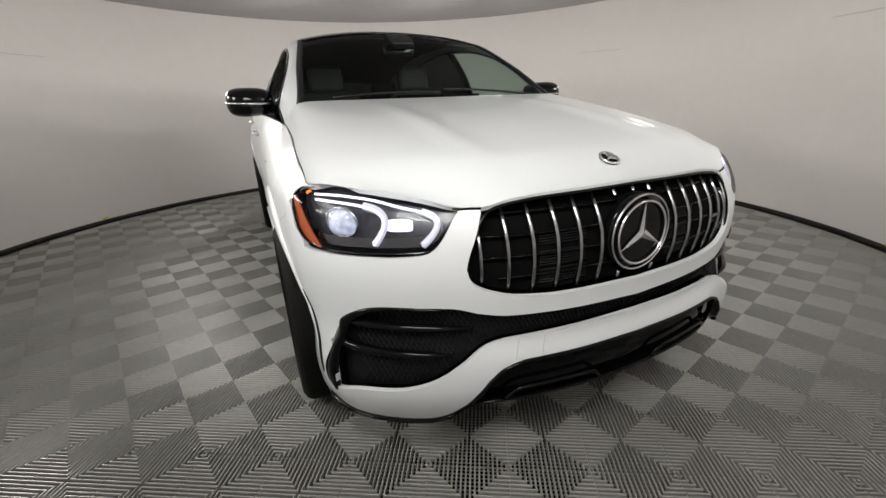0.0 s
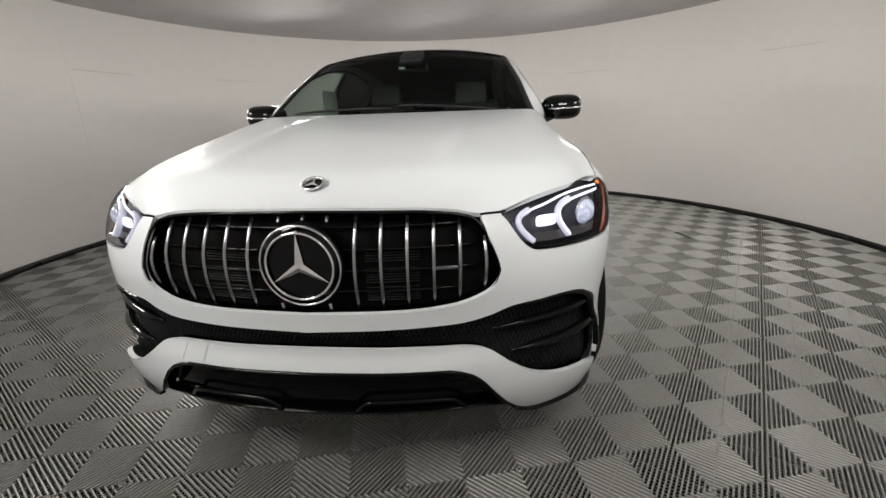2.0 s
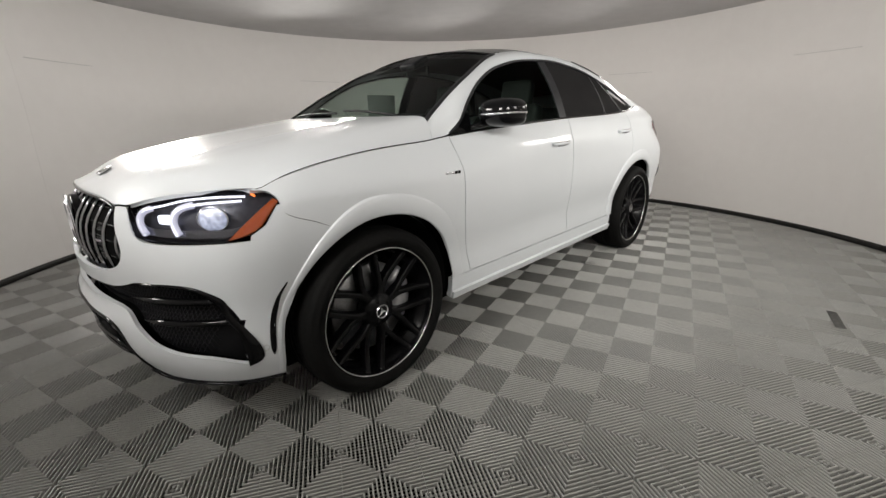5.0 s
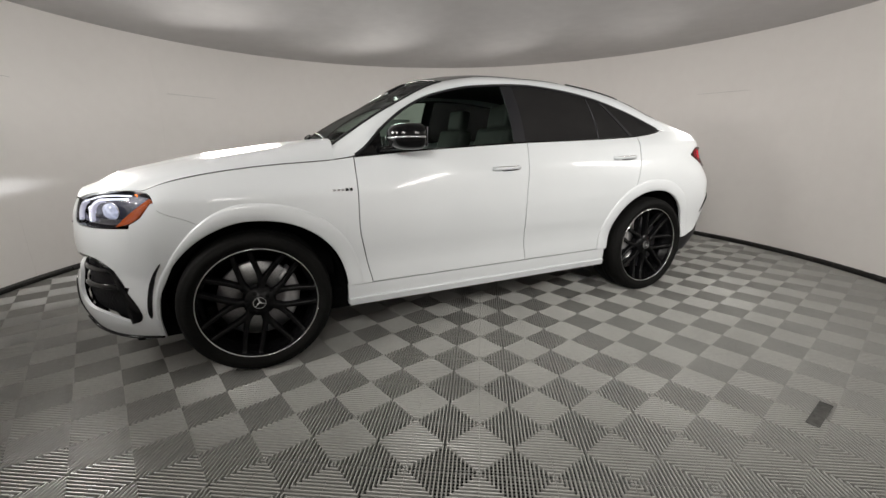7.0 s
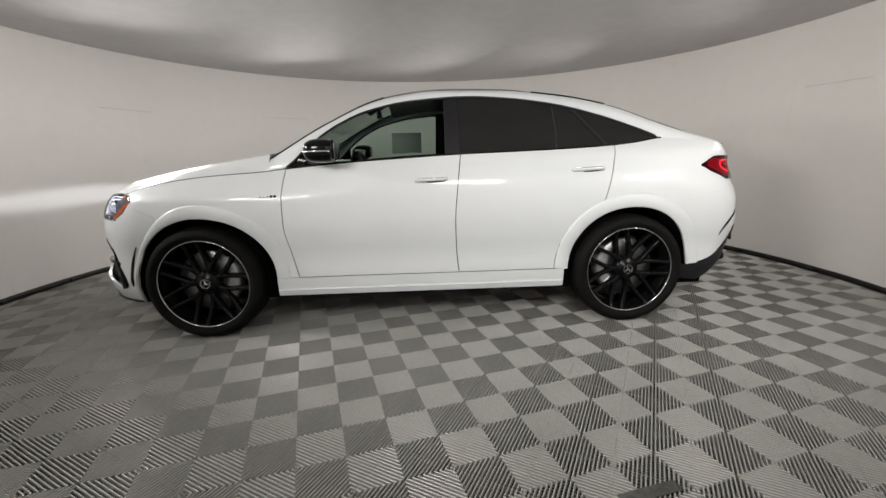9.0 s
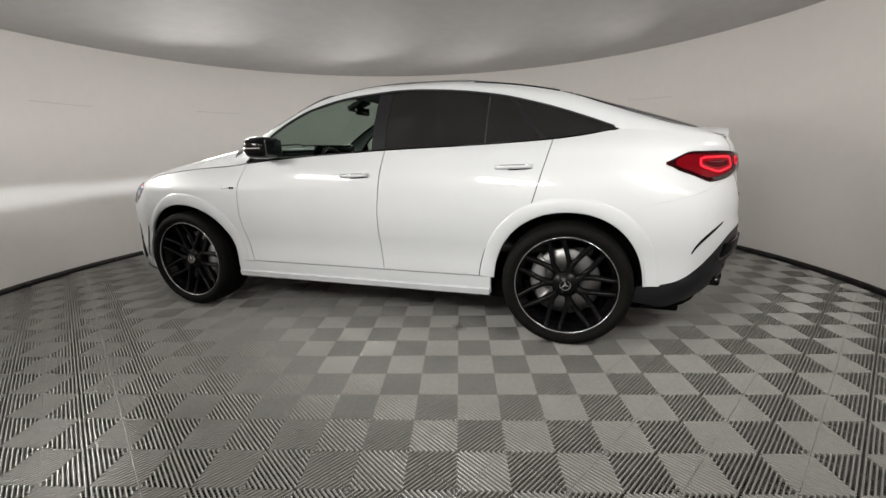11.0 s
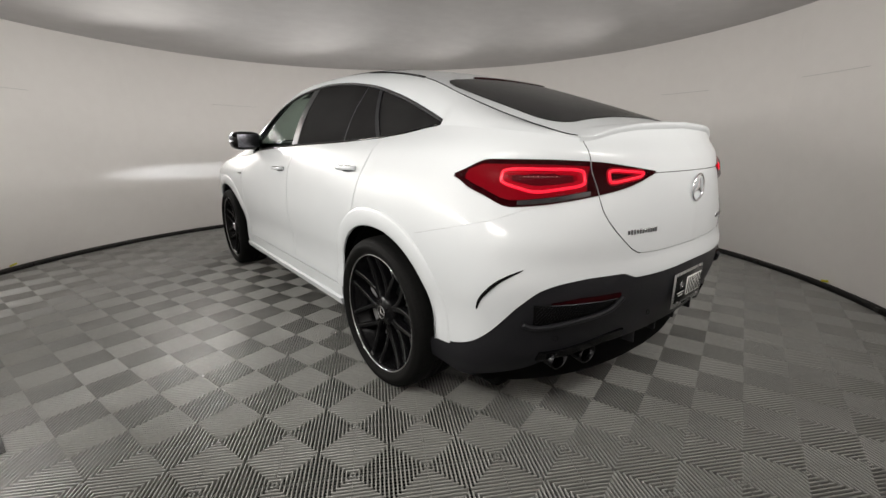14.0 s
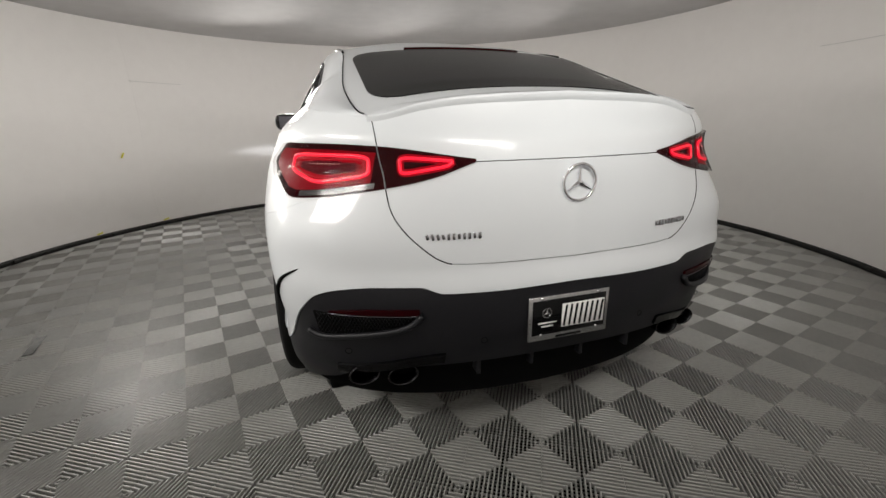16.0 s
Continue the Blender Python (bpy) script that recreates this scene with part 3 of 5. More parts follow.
wedge = wrap(front_s(0.500, 0.94), S_GC, by([("f", 0.498, 0.944), ("f", 0.518, 0.896), ("f", 0.540, 0.846), ("f", 0.551, 0.816), ("f", 0.556, 0.793)]), lambda s: 0.947, 6, 9, more=CURVE)
upper_a = wrap(0.0, S_GC, intake_top, grille_low, 24, 8, more=CURVE)
upper_b = wrap(S_GC, S_OUT, intake_top, lamp_edge, 26, 12)
lower = wrap(0.0, S_OUT, lip_low, intake_low, 40, 9)
bumper_front = sheets("front_bumper", [across(upper_a), across(lower)] + [q if k else [flip(c) for c in q] for q in (upper_b, corner, wedge) for k in (0, 1)],
                      WHITE, car, "white painted front bumper", 0.016)
# lower grille and side intakes
part_low = sheets("lower_grille", [across(wrap(0.0, S_OUT, lambda s: intake_low(s) - 0.01, lambda s: intake_top(s) + 0.01, 40, 10, off=-0.045))], MESH_BLACK, car, "black mesh lower grille", 0.01)
lattice_v, lattice_f = [], []
for d in (1, -1):
    for k in range(118):
        pts = []
        for t in span(0, 1, 14):
            x, z = -0.88 + 0.015 * k + d * 0.13 * (t - 0.5), 0.42 + 0.26 * t
            q = front_s(min(abs(x), 0.87), 0.55)
            if abs(x) < 0.86 and intake_low(q) - 0.004 < z < intake_top(q) + 0.004:
                p = around(q, z, -0.041)
                pts.append((math.copysign(p[0], x), p[1], p[2]))
        if len(pts) > 1:
            v, f = tube(pts, 0.0014, 4)
            lattice_f += [tuple(i + len(lattice_v) for i in q) for q in f]
            lattice_v += v
part("mesh", mesh_of("mesh", lattice_v, lattice_f, SATIN_BLACK), part_low)
for sgn in (1, -1):
    for k, (x0, z0, z1) in enumerate(((0.535, 0.606, 0.622), (0.600, 0.530, 0.540))):
        blade = [around(s, z0 + (z1 - z0) * t, -0.016) for t, s in zip(span(0, 1, 16), span(front_s(x0, 0.57), flank_s(-2.05, 0.5), 16))]
        tube_part("intake_blade", blade if sgn > 0 else flip(blade), [0.003 + 0.012 * ease(4 * t) for t in span(0, 1, 16)], GLOSS_BLACK, car, "gloss black intake blade", 8, 0.9)
    m = (lambda cols: cols) if sgn > 0 else (lambda cols: [flip(c) for c in cols])
    edge = [around(q, intake_top(q) - 0.004, 0.001) for q in span(front_s(0.62, 0.64), front_s(0.70, 0.68), 10)]
    tube_part("intake_trim", edge if sgn > 0 else flip(edge), 0.005, GLOSS_BLACK, car, "", 8)
    rim_out = [(front_s(x, z), z) for x, z in ((0.690, 0.6855), (0.748, 0.687), (0.798, 0.681), (0.835, 0.663), (0.868, 0.626))] + [(flank_s(y, z), z) for y, z in ((-2.048, 0.570), (-2.018, 0.511), (-1.988, 0.451), (-1.974, 0.402), (-1.984, 0.370), (-2.022, 0.356))]
    rim_in = [(front_s(x, z), z) for x, z in ((0.690, 0.681), (0.748, 0.677), (0.796, 0.666), (0.831, 0.642), (0.854, 0.602))] + [(flank_s(y, z), z) for y, z in ((-2.068, 0.555), (-2.047, 0.511), (-2.037, 0.455), (-2.032, 0.412), (-2.029, 0.385), (-2.026, 0.357))]
    hook = []
    for (sa, za), (sb, zb) in zip(flowing(rim_in, 4), flowing(rim_out, 4)):
        hook.append([around(sa, za, -0.014), around(sa, za, 0.003), around(sa + (sb - sa) * 0.5, za + (zb - za) * 0.5, 0.0065), around(sb, zb, 0.004), around(sb, zb, -0.002)])
    sheets("intake_hook", [m(hook)], GLOSS_BLACK, car, "gloss black blade hooking round the intake", 0.003)
    slot = flowing([(-1.862, 0.655), (-1.895, 0.60), (-1.923, 0.52), (-1.937, 0.44), (-1.940, 0.378)], 4)
    cut = []
    for t, (y, z) in zip(span(0, 1, len(slot)), slot):
        w = 0.001 + 0.0095 * min(1, 2.6 * t) * min(1, 7 * (1 - t))
        cut.append([around(flank_s(y + d * w, z), z, off) for d, off in ((-1, 0.0008), (-0.7, 0.0022), (0.5, 0.0010), (1, 0.0030))])
    sheets("air_curtain_slot", [m(cut)], GLOSS_BLACK, car, "", 0.003)
    for x in (0.335, 0.415):
        if sgn < 0:
            cover = [around(front_s(x + 0.02 * t, z), z, 0.0006) for t, z in zip(span(0, 1, 8), span(0.572, 0.512, 8))]
            tube_part("tow_cover_seam", flip(cover), 0.0007, SENSOR, bumper_front, "", 5)
    for y, z in ((-1.965, 0.415),):
        p = around(flank_s(y, z), z, 0.0)
        q = Vector(around(flank_s(y, z), z, 0.003)) - Vector(p)
        n_ = Vector((sgn * q.x, q.y, 0)).normalized()
        dot = [Vector((sgn * p[0], p[1], p[2])) + n_ * 0.0005 + Vector((-n_.y, n_.x, 0)) * (0.011 * math.cos(t)) + Vector((0, 0, 0.011 * math.sin(t))) for t in span(0, 2 * math.pi, 21)[:-1]]
        tube_part("parking_sensor", dot, 0.0011, SENSOR, bumper_front, "round parking sensor", 5, closed=True)

# splitter
splitter = sheets("splitter", [across(wrap(0.0, front_s(0.588, 0.4), lambda s: min(0.346, lip_low(s) - 0.012), lambda s: lip_low(s) - 0.002, 30, 8, off=-0.048))], GLOSS_BLACK, car, "black front splitter", 0.02)
for x in (-0.31, 0.31):
    o = [around(front_s(xx, z), z, -0.024) for xx, z in flowing([(0.12, 0.360), (0.15, 0.392), (0.20, 0.401), (0.38, 0.401), (0.43, 0.392), (0.46, 0.360)], 3)]
    tube_part("splitter_blade", [(math.copysign(p[0], x), p[1], p[2]) for p in o], 0.008, GLOSS_BLACK, car, "gloss black splitter blade", 6)


def lip_drop(x):
    """Height of the splitter's lower edge, running down into the bumper lip at its ends."""
    t = min(1.0, max(0.0, (x - 0.47) / 0.13))
    end = min(0.354, lip_low(front_s(0.602, 0.33)) - 0.006)
    return 0.354 + (end - 0.354) * t * t * (3 - 2 * t)


tube_part("splitter_edge", [(p[0], p[1], p[2]) for p in [flip([around(front_s(-x, 0.27), lip_drop(-x), -0.026)])[0] if x < 0 else around(front_s(x, 0.27), lip_drop(x), -0.026) for x in span(-0.602, 0.602, 41)]], 0.010, GLOSS_BLACK, car, "", 6, 0.6)
reveal = [[around(s, lip_low(s) - 0.002, -0.040), around(s, lip_low(s) - 0.002, -0.018), around(s, lip_low(s) - 0.003, 0.0)] for s in span(0, front_s(0.61, 0.33), 40)]
sheets("splitter_reveal", [across(reveal)], GLOSS_BLACK, car, "", 0.004)
top_edge = [around(front_s(x, 0.5), lip_low(front_s(x, 0.5)) - 0.004, 0.001) for x in span(0, 0.6, 20)]
tube_part("splitter_trim", flip(list(reversed(top_edge)))[:-1] + top_edge, 0.006, GLOSS_BLACK, car, "", 6)
tube_part("lip_edge", [flip([p])[0] for p in reversed([around(s, lip_low(s) - 0.006, 0.006) for s in span(front_s(0.60, 0.33), flank_s(-1.90, 0.26), 14)])], 0.010, GLOSS_BLACK, car, "", 6, 0.6)
tube_part("lip_edge", [around(s, lip_low(s) - 0.006, 0.006) for s in span(front_s(0.60, 0.33), flank_s(-1.90, 0.26), 14)], 0.010, GLOSS_BLACK, car, "", 6, 0.6)

sheets("splitter_lip", [across([[around(front_s(x, 0.27), lip_drop(x) - 0.004, -0.075), around(front_s(x, 0.27), lip_drop(x) - 0.004, -0.05), around(front_s(x, 0.27), lip_drop(x) - 0.002, -0.024)] for x in span(0, 0.602, 28)])], GLOSS_BLACK, car, "", 0.01)
for sgn in (1, -1):
    gap = [around(front_s(x, z), z, 0.0) for x, z in ((0.496, 0.950), (0.52, 0.951), (0.545, 0.950), (0.566, 0.952))]
    tube_part("hood_gap", gap if sgn > 0 else flip(gap), 0.0032, DARK, car, "", 6)

# radiator grille
grille_high = by([("f", 0.0, 0.972), ("f", 0.30, 0.966), ("f", 0.42, 0.956), ("f", 0.475, 0.942), ("f", 0.518, 0.898), ("f", 0.540, 0.848), ("f", 0.551, 0.818), ("f", 0.556, 0.795)])
gl = by([("f", 0.0, 0.684), ("f", 0.30, 0.688), ("f", 0.43, 0.698), ("f", 0.500, 0.718), ("f", 0.530, 0.735), ("f", 0.549, 0.760), ("f", 0.556, 0.787)])
S_G = front_s(0.556, 0.79)
grille = sheets("radiator_grille", [across(wrap(0.0, S_G, gl, grille_high, 26, 10, off=-0.062, more=CURVE))], DARK, car, "black radiator grille with chrome upright bars", 0.01)
rim_s = sorted(span(0, S_G, 26) + CURVE)
rim_pts = [around(s, grille_high(s), -0.008) for s in rim_s] + [around(s, gl(s), -0.008) for s in reversed(rim_s)]
tube_part("grille_surround", rim_pts + flip(list(reversed(rim_pts)))[1:-1], 0.005, GLOSS_BLACK, grille, "", 6, closed=True)
for z in (0.745, 0.805, 0.865, 0.925):
    w = 0.47 if z < 0.76 else 0.52 if z < 0.88 else 0.47
    tube_part("cross_bar", [around(front_s(x, z), z, -0.045) if x >= 0 else flip([around(front_s(-x, z), z, -0.045)])[0] for x in span(-w, w, 21)], 0.0040, GLOSS_BLACK, grille, "", 6)
v, f = lathe([(0.0, 0.0), (0.116, 0.0), (0.119, 0.006), (0.119, 0.03)], 40, "y")
part("emblem_plate", mesh_of("emblem_plate", [(p[0], -2.341 + p[1], p[2] + 0.829) for p in v], f, GLOSS_BLACK), grille)
for i in range(15):
    x = (i - 7) * 0.0725 + 0.010 * ((i > 8) - (i < 6))
    s = front_s(abs(x), 0.8)
    za, zb = gl(s) + 0.012, grille_high(s) - 0.014
    if zb - za < 0.05:
        continue
    pieces = [(za, zb)] if abs(x) > 0.13 else ([(za, 0.716), (0.942, zb)] if abs(x) > 0.05 else [(0.947, zb)])
    for a, b in pieces:
        if b - a < 0.008:
            continue
        pts = []
        for z in span(a, b, 9):
            f = (z - za) / (zb - za)
            p = around(front_s(abs(x), z), z, -0.030 + 0.018 * math.sin(math.pi * f))
            pts.append((math.copysign(p[0], x), p[1], p[2]))
        tube_part("grille_bar", pts, 0.0060, GRILLE_BAR, grille, "chrome upright grille bar", 8)


def emblem(parent, name, centre, radius, facing, tube_r, disc_mat=None, tilt=0.0):
    """A ring with three tapered arms, facing along -y (nose) or +y (tail); tilt leans it back."""
    lean = Matrix.Rotation(tilt, 4, "X")

    def put(u, v, d):
        return Vector(centre) + (lean @ Vector((u, facing * d, v)))
    v, f = tube([put(radius * math.cos(a), radius * math.sin(a), 0) for a in span(0, 2 * math.pi, 41)[:-1]], tube_r, 8, closed=True)
    ring_ob = part(name, mesh_of(name, v, f, CHROME), parent, "round chrome three-armed emblem")
    for k in range(3):
        a = math.pi / 2 + k * 2 * math.pi / 3
        c, s_ = math.cos(a), math.sin(a)
        h = radius * 0.16
        tip, b1, b2 = (c * radius, s_ * radius), (-s_ * h * 0.9, c * h * 0.9), (s_ * h * 0.9, -c * h * 0.9)
        verts = [put(*tip, 0.0), put(*b1, 0.0), put(*b2, 0.0), put(0, 0, tube_r * 1.4), put(*tip, -0.002), put(*b1, -0.004), put(*b2, -0.004)]
        me = mesh_of("arm", verts, [(0, 1, 3), (0, 3, 2), (4, 6, 5), (0, 4, 5, 1), (0, 2, 6, 4)], CHROME, False)
        part("arm", me, ring_ob)
    if disc_mat:
        v, f = [put(0, 0, -0.006)] + [put(radius * math.cos(a), radius * math.sin(a), -0.006) for a in span(0, 2 * math.pi, 33)[:-1]], [(0, 1 + i, 1 + (i + 1) % 32) for i in range(32)]
        part("disc", mesh_of("disc", v, f, disc_mat, False), ring_ob)
    return ring_ob


# cooler fins that show between the bars
for sgn in (1, -1):
    fin_v, fin_f = [], []
    for k in range(20):
        z = 0.712 + 0.0078 * k
        if 0.752 < z < 0.764 or 0.812 < z < 0.824:
            continue
        v, f = tube([around(front_s(x, z), z, -0.0555) for x in span(0.175, 0.335, 5)], 0.0019, 5)
        fin_f += [tuple(i + len(fin_v) for i in q) for q in f]
        fin_v += [(sgn * p[0], p[1], p[2]) for p in v]
    part("cooler_core", mesh_of("cooler_core", fin_v, fin_f, FIN_ALU), grille, "dusty aluminium cooler fins")
star = emblem(grille, "emblem", (0, -2.357, 0.829), 0.097, -1, 0.0042, GLOSS_BLACK)
tube_part("outer_ring", [(0.116 * math.cos(a), -2.352, 0.829 + 0.116 * math.sin(a)) for a in span(0, 2 * math.pi, 49)[:-1]], 0.0038, BRUSHED, star, "", 8, closed=True)
part("badge", box_mesh("badge", (0.075, 0.008, 0.012), DARK_CHROME, 0.003, at=(0.40, around(front_s(0.40, 0.815), 0.815, -0.012)[1], 0.815), turn=Matrix.Rotation(0.18, 4, "Z")), grille)


# hood
def hood_edge(v):
    y = -1.918 + 0.938 * v
    sd = flank_s(y, 1.04)
    z = hood_seam(sd) + 0.001
    return side_x(y, z) - 0.002, y, z


def hood_point(u, v):
    xe, _, edge = hood_edge(v)
    x0 = hood_edge(0)[0] * u
    if abs(x0) < 0.54:
        z0 = min(max(grille_high(front_s(abs(x0), 0.95)) + 0.012, 0.9515), 0.984)
    else:
        z0 = lamp_high(front_s(max(abs(x0), 0.56), 0.97)) + 0.003
    y0 = around(front_s(min(abs(x0), half_width(z0) * 0.999), z0), z0)[1]
    if abs(u) > 0.9:
        y0 += (hood_edge(0)[1] - y0) * (abs(u) - 0.9) / 0.1
    y = y0 + (-0.980 - 0.03 * (1 - u * u) - y0) * v
    mid = 0.986 + 0.256 * v ** 0.62
    z = edge + (mid - edge) * (1 - abs(u) ** (7 + 26 * v * v))
    z += 0.011 * math.exp(-((abs(u) - 0.44 - 0.06 * v) / 0.06) ** 2) * math.sin(math.pi * min(v * 1.05, 1))
    blend = max(0.0, 1 - v / 0.16) ** 2
    return (xe * u, y, z + (z0 - z) * blend * (1 - abs(u) ** 12))


us = [math.copysign(abs(t) ** 0.9, t) for t in span(-1, 1, 49)]
us = sorted(us + [e * t for e in (0.935, 0.95, 0.97, 0.98, 0.99, 0.995) for t in (-1, 1)])
vs = [t ** 1.6 for t in span(0, 1, 34)]
hood = sheets("hood", [[[hood_point(u, v) for v in vs] for u in us]], WHITE, car, "white hood with two raised folds", 0.014)
hv = min(vs, key=lambda v: abs(hood_point(0, v)[1] + 2.205))
pa, pb = Vector(hood_point(0, hv - 0.02)), Vector(hood_point(0, hv + 0.02))
for sgn in (1, -1):
    tube_part("hood_seam", [(sgn * (hood_edge(v)[0] + 0.001), hood_edge(v)[1], hood_edge(v)[2]) for v in span(0.02, 0.98, 40)], 0.0017, DARK, hood, "", 5)
emblem(hood, "emblem", tuple(Vector(hood_point(0, hv)) + Vector((0, -0.004, 0.008))), 0.031, -1, 0.0035, GLOSS_BLACK, -(math.pi / 2 - math.atan2(pb.z - pa.z, pb.y - pa.y)))

# fenders, doors, quarters, sills
seam_low = by([("l", -1.93, 0.998), ("l", -1.88, 0.996), ("l", -1.856, 0.982), ("l", -1.846, 0.960), ("l", -1.832, 0.914), ("l", -1.722, 0.863), ("l", -1.645, 0.822)])


def fender_low(s):
    y = y_of(s, 0.9)
    return seam_low(s) if y < -1.645 else max(arch_z(s), 0.408)


front_seam_y = smooth([(0.39, -0.813), (0.60, -0.858), (0.77, -0.884), (0.98, -0.880), (1.14, -0.868)])
mid_seam_y = smooth([(0.39, 0.284), (0.60, 0.266), (0.76, 0.262), (1.0, 0.280), (1.22, 0.308)])


def front_seam(z):
    return flank_s(front_seam_y(z), 0.7)


def mid_seam(z):
    return flank_s(mid_seam_y(z), 0.7)


def rear_seam(z):
    y = AXLE_R - math.sqrt(max(0.0, 0.535 ** 2 - (z - 0.385) ** 2)) if z < 0.885 else 1.278 + 0.105 * ((z - 0.885) / 0.37)
    return flank_s(min(y, 1.49), 0.8)


pair("front_fender", [wrap(flank_s(-1.915, 1.0), lambda z: front_seam(z) - 0.0011, fender_low, lambda s: hood_seam(s) - 0.003, 40, 20, more=ARCH_S)], WHITE, car, "white front fender")
door_high = lambda s: belt(y_of(s, 1.0)) - 0.004
door_low = lambda s: 0.412
front_doors = pair("front_door", [wrap(lambda z: front_seam(z) + 0.0011, lambda z: mid_seam(z) - 0.0011, door_low, door_high, 26, 26)], WHITE, car, "white front door")
rear_doors = pair("rear_door", [wrap(lambda z: mid_seam(z) + 0.0011, lambda z: rear_seam(z) - 0.0011, door_low, door_high, 26, 30)], WHITE, car, "white rear door")

bump_seam = by([("l", 1.79, 0.852), ("l", 1.93, 0.886), ("l", 2.10, 0.930), ("l", 2.20, 0.958), ("l", 2.27, 0.992), ("r", 0.76, 1.004), ("r", 0.588, 1.034)])
tail_low = by([("l", 2.0, 1.098), ("l", 2.05, 1.066), ("l", 2.13, 1.036), ("l", 2.22, 1.000), ("r", 0.78, 1.006), ("r", 0.60, 1.034), ("r", 0.45, 1.064), ("r", 0.315, 1.108)])
tail_high = by([("l", 2.0, 1.112), ("l", 2.05, 1.142), ("l", 2.11, 1.166), ("r", 0.75, 1.164), ("r", 0.60, 1.155), ("r", 0.45, 1.136), ("r", 0.315, 1.116)])
S_TAILTIP, S_GATE = flank_s(1.985, 1.10), rear_s(0.588, 1.036)
gate_x = smooth([(0.95, 0.570), (1.036, 0.588), (1.15, 0.608), (1.24, 0.614), (1.30, 0.612)])


STEP = flank_s(1.79, 0.9)


def quarter_low(s):
    return max(arch_z(s), 0.412)


deck_high = by([("l", 1.5, 1.262), ("l", 1.75, 1.296), ("l", 2.0, 1.280), ("l", 2.2, 1.258), ("r", 0.60, 1.240), ("r", 0.45, 1.262), ("r", 0.3, 1.276), ("r", 0.0, 1.286)])
quarter_high = lambda s: belt(y_of(s, 1.2)) if y_of(s, 1.2) < 1.75 else deck_high(s)
gate_seam_s = lambda z: rear_s(min(gate_x(z), half_width(z) * 0.985), z)
MID = bump_seam(STEP) + 0.0008
fore = lambda z: rear_seam(z) + 0.0011
pair("rear_quarter", [wrap(fore, STEP, quarter_low, lambda s: MID, 24, 18, more=ARCH_S), wrap(fore, STEP, lambda s: MID, quarter_high, 24, 20, more=ARCH_S),
                      wrap(STEP, lambda z: gate_seam_s(z) - 0.001, lambda s: bump_seam(s) + 0.0008, quarter_high, 46, 20)], WHITE, car, "white rear quarter panel")
pair("sill", [wrap(flank_s(-0.968, 0.5), flank_s(1.028, 0.5), lambda s: 0.288, lambda s: 0.405, 24, 7, off=0.004)], WHITE, car, "white side sill", 0.03)
pair("sill_step", [wrap(flank_s(-0.963, 0.5), flank_s(1.022, 0.5), lambda s: 0.282, lambda s: 0.322, 24, 4, off=0.022)], WHITE, car, "", 0.03)

# flared arch lips
for (centre, fore, aft, power), a0, a1 in ((ARCHES[0], 2.0, 180.0), (ARCHES[1], 2.5, 178.0)):
    for sgn in (1, -1):
        cols = []
        for a, drop in [(a, 0.0) for a in span(a0, a1, 52)] + ([(a1, 0.06), (a1, 0.118)] if centre < 0 else []):
            c, s_ = math.cos(radians(a)), math.sin(radians(a))
            col = []
            for k, (grow, off) in enumerate(((-0.002, 0.001), (-0.003, 0.006), (0.003, 0.0095), (0.040, 0.0105), (0.074, 0.0085), (0.081, 0.0055), (0.087, -0.001))):
                p = power if c < 0 else 2.15
                b = math.copysign(abs(c) ** (2 / p), c)
                grow *= 1 - 0.72 * ease((a - 95) / 55) if centre < 0 else 1
                y = centre + b * ((fore if c < 0 else aft) + grow)
                z = 0.385 + math.copysign(abs(s_) ** (2 / p), s_) * (0.455 + grow) - drop
                fade = 1 - 0.9 * min(1, max(0, (a - 118) / 48)) if centre < 0 else 1 - 0.85 * min(1, max(0, (48 - a) / 44))
                fade *= 1 - 0.6 * ease((24 - a) / 24) if centre < 0 else 1 - 0.6 * ease((a - 156) / 24)
                p = around(flank_s(y, max(z, 0.26)), max(z, 0.26), 0.0015 + (off - 0.0015) * fade if off > 0 else off)
                col.append((sgn * p[0], p[1], p[2]))
            cols.append(col)
        sheets("arch_flare", [cols], WHITE, car, "white wheel arch flare", 0.014)

# rear bumper, tailgate
bb_top = by([("l", 1.89, 0.402), ("l", 1.97, 0.416), ("l", 2.06, 0.438), ("l", 2.13, 0.470), ("l", 2.19, 0.520), ("l", 2.25, 0.588), ("l", 2.30, 0.650), ("r", 0.80, 0.712), ("r", 0.73, 0.736), ("r", 0.62, 0.747), ("r", 0.50, 0.746), ("r", 0.43, 0.724), ("r", 0.3, 0.722), ("r", 0.0, 0.728)])
gate_low = by([("r", 0.588, 1.036), ("r", 0.567, 0.972), ("r", 0.530, 0.912), ("r", 0.482, 0.862), ("r", 0.440, 0.829), ("r", 0.40, 0.813), ("r", 0.30, 0.808), ("r", 0.0, 0.806)])


def bumper_high(s):
    return bump_seam(s) if s < S_GATE else gate_low(s) - 0.003


def rear_corner_low(s):
    return max(arch_z(s), bb_top(s))


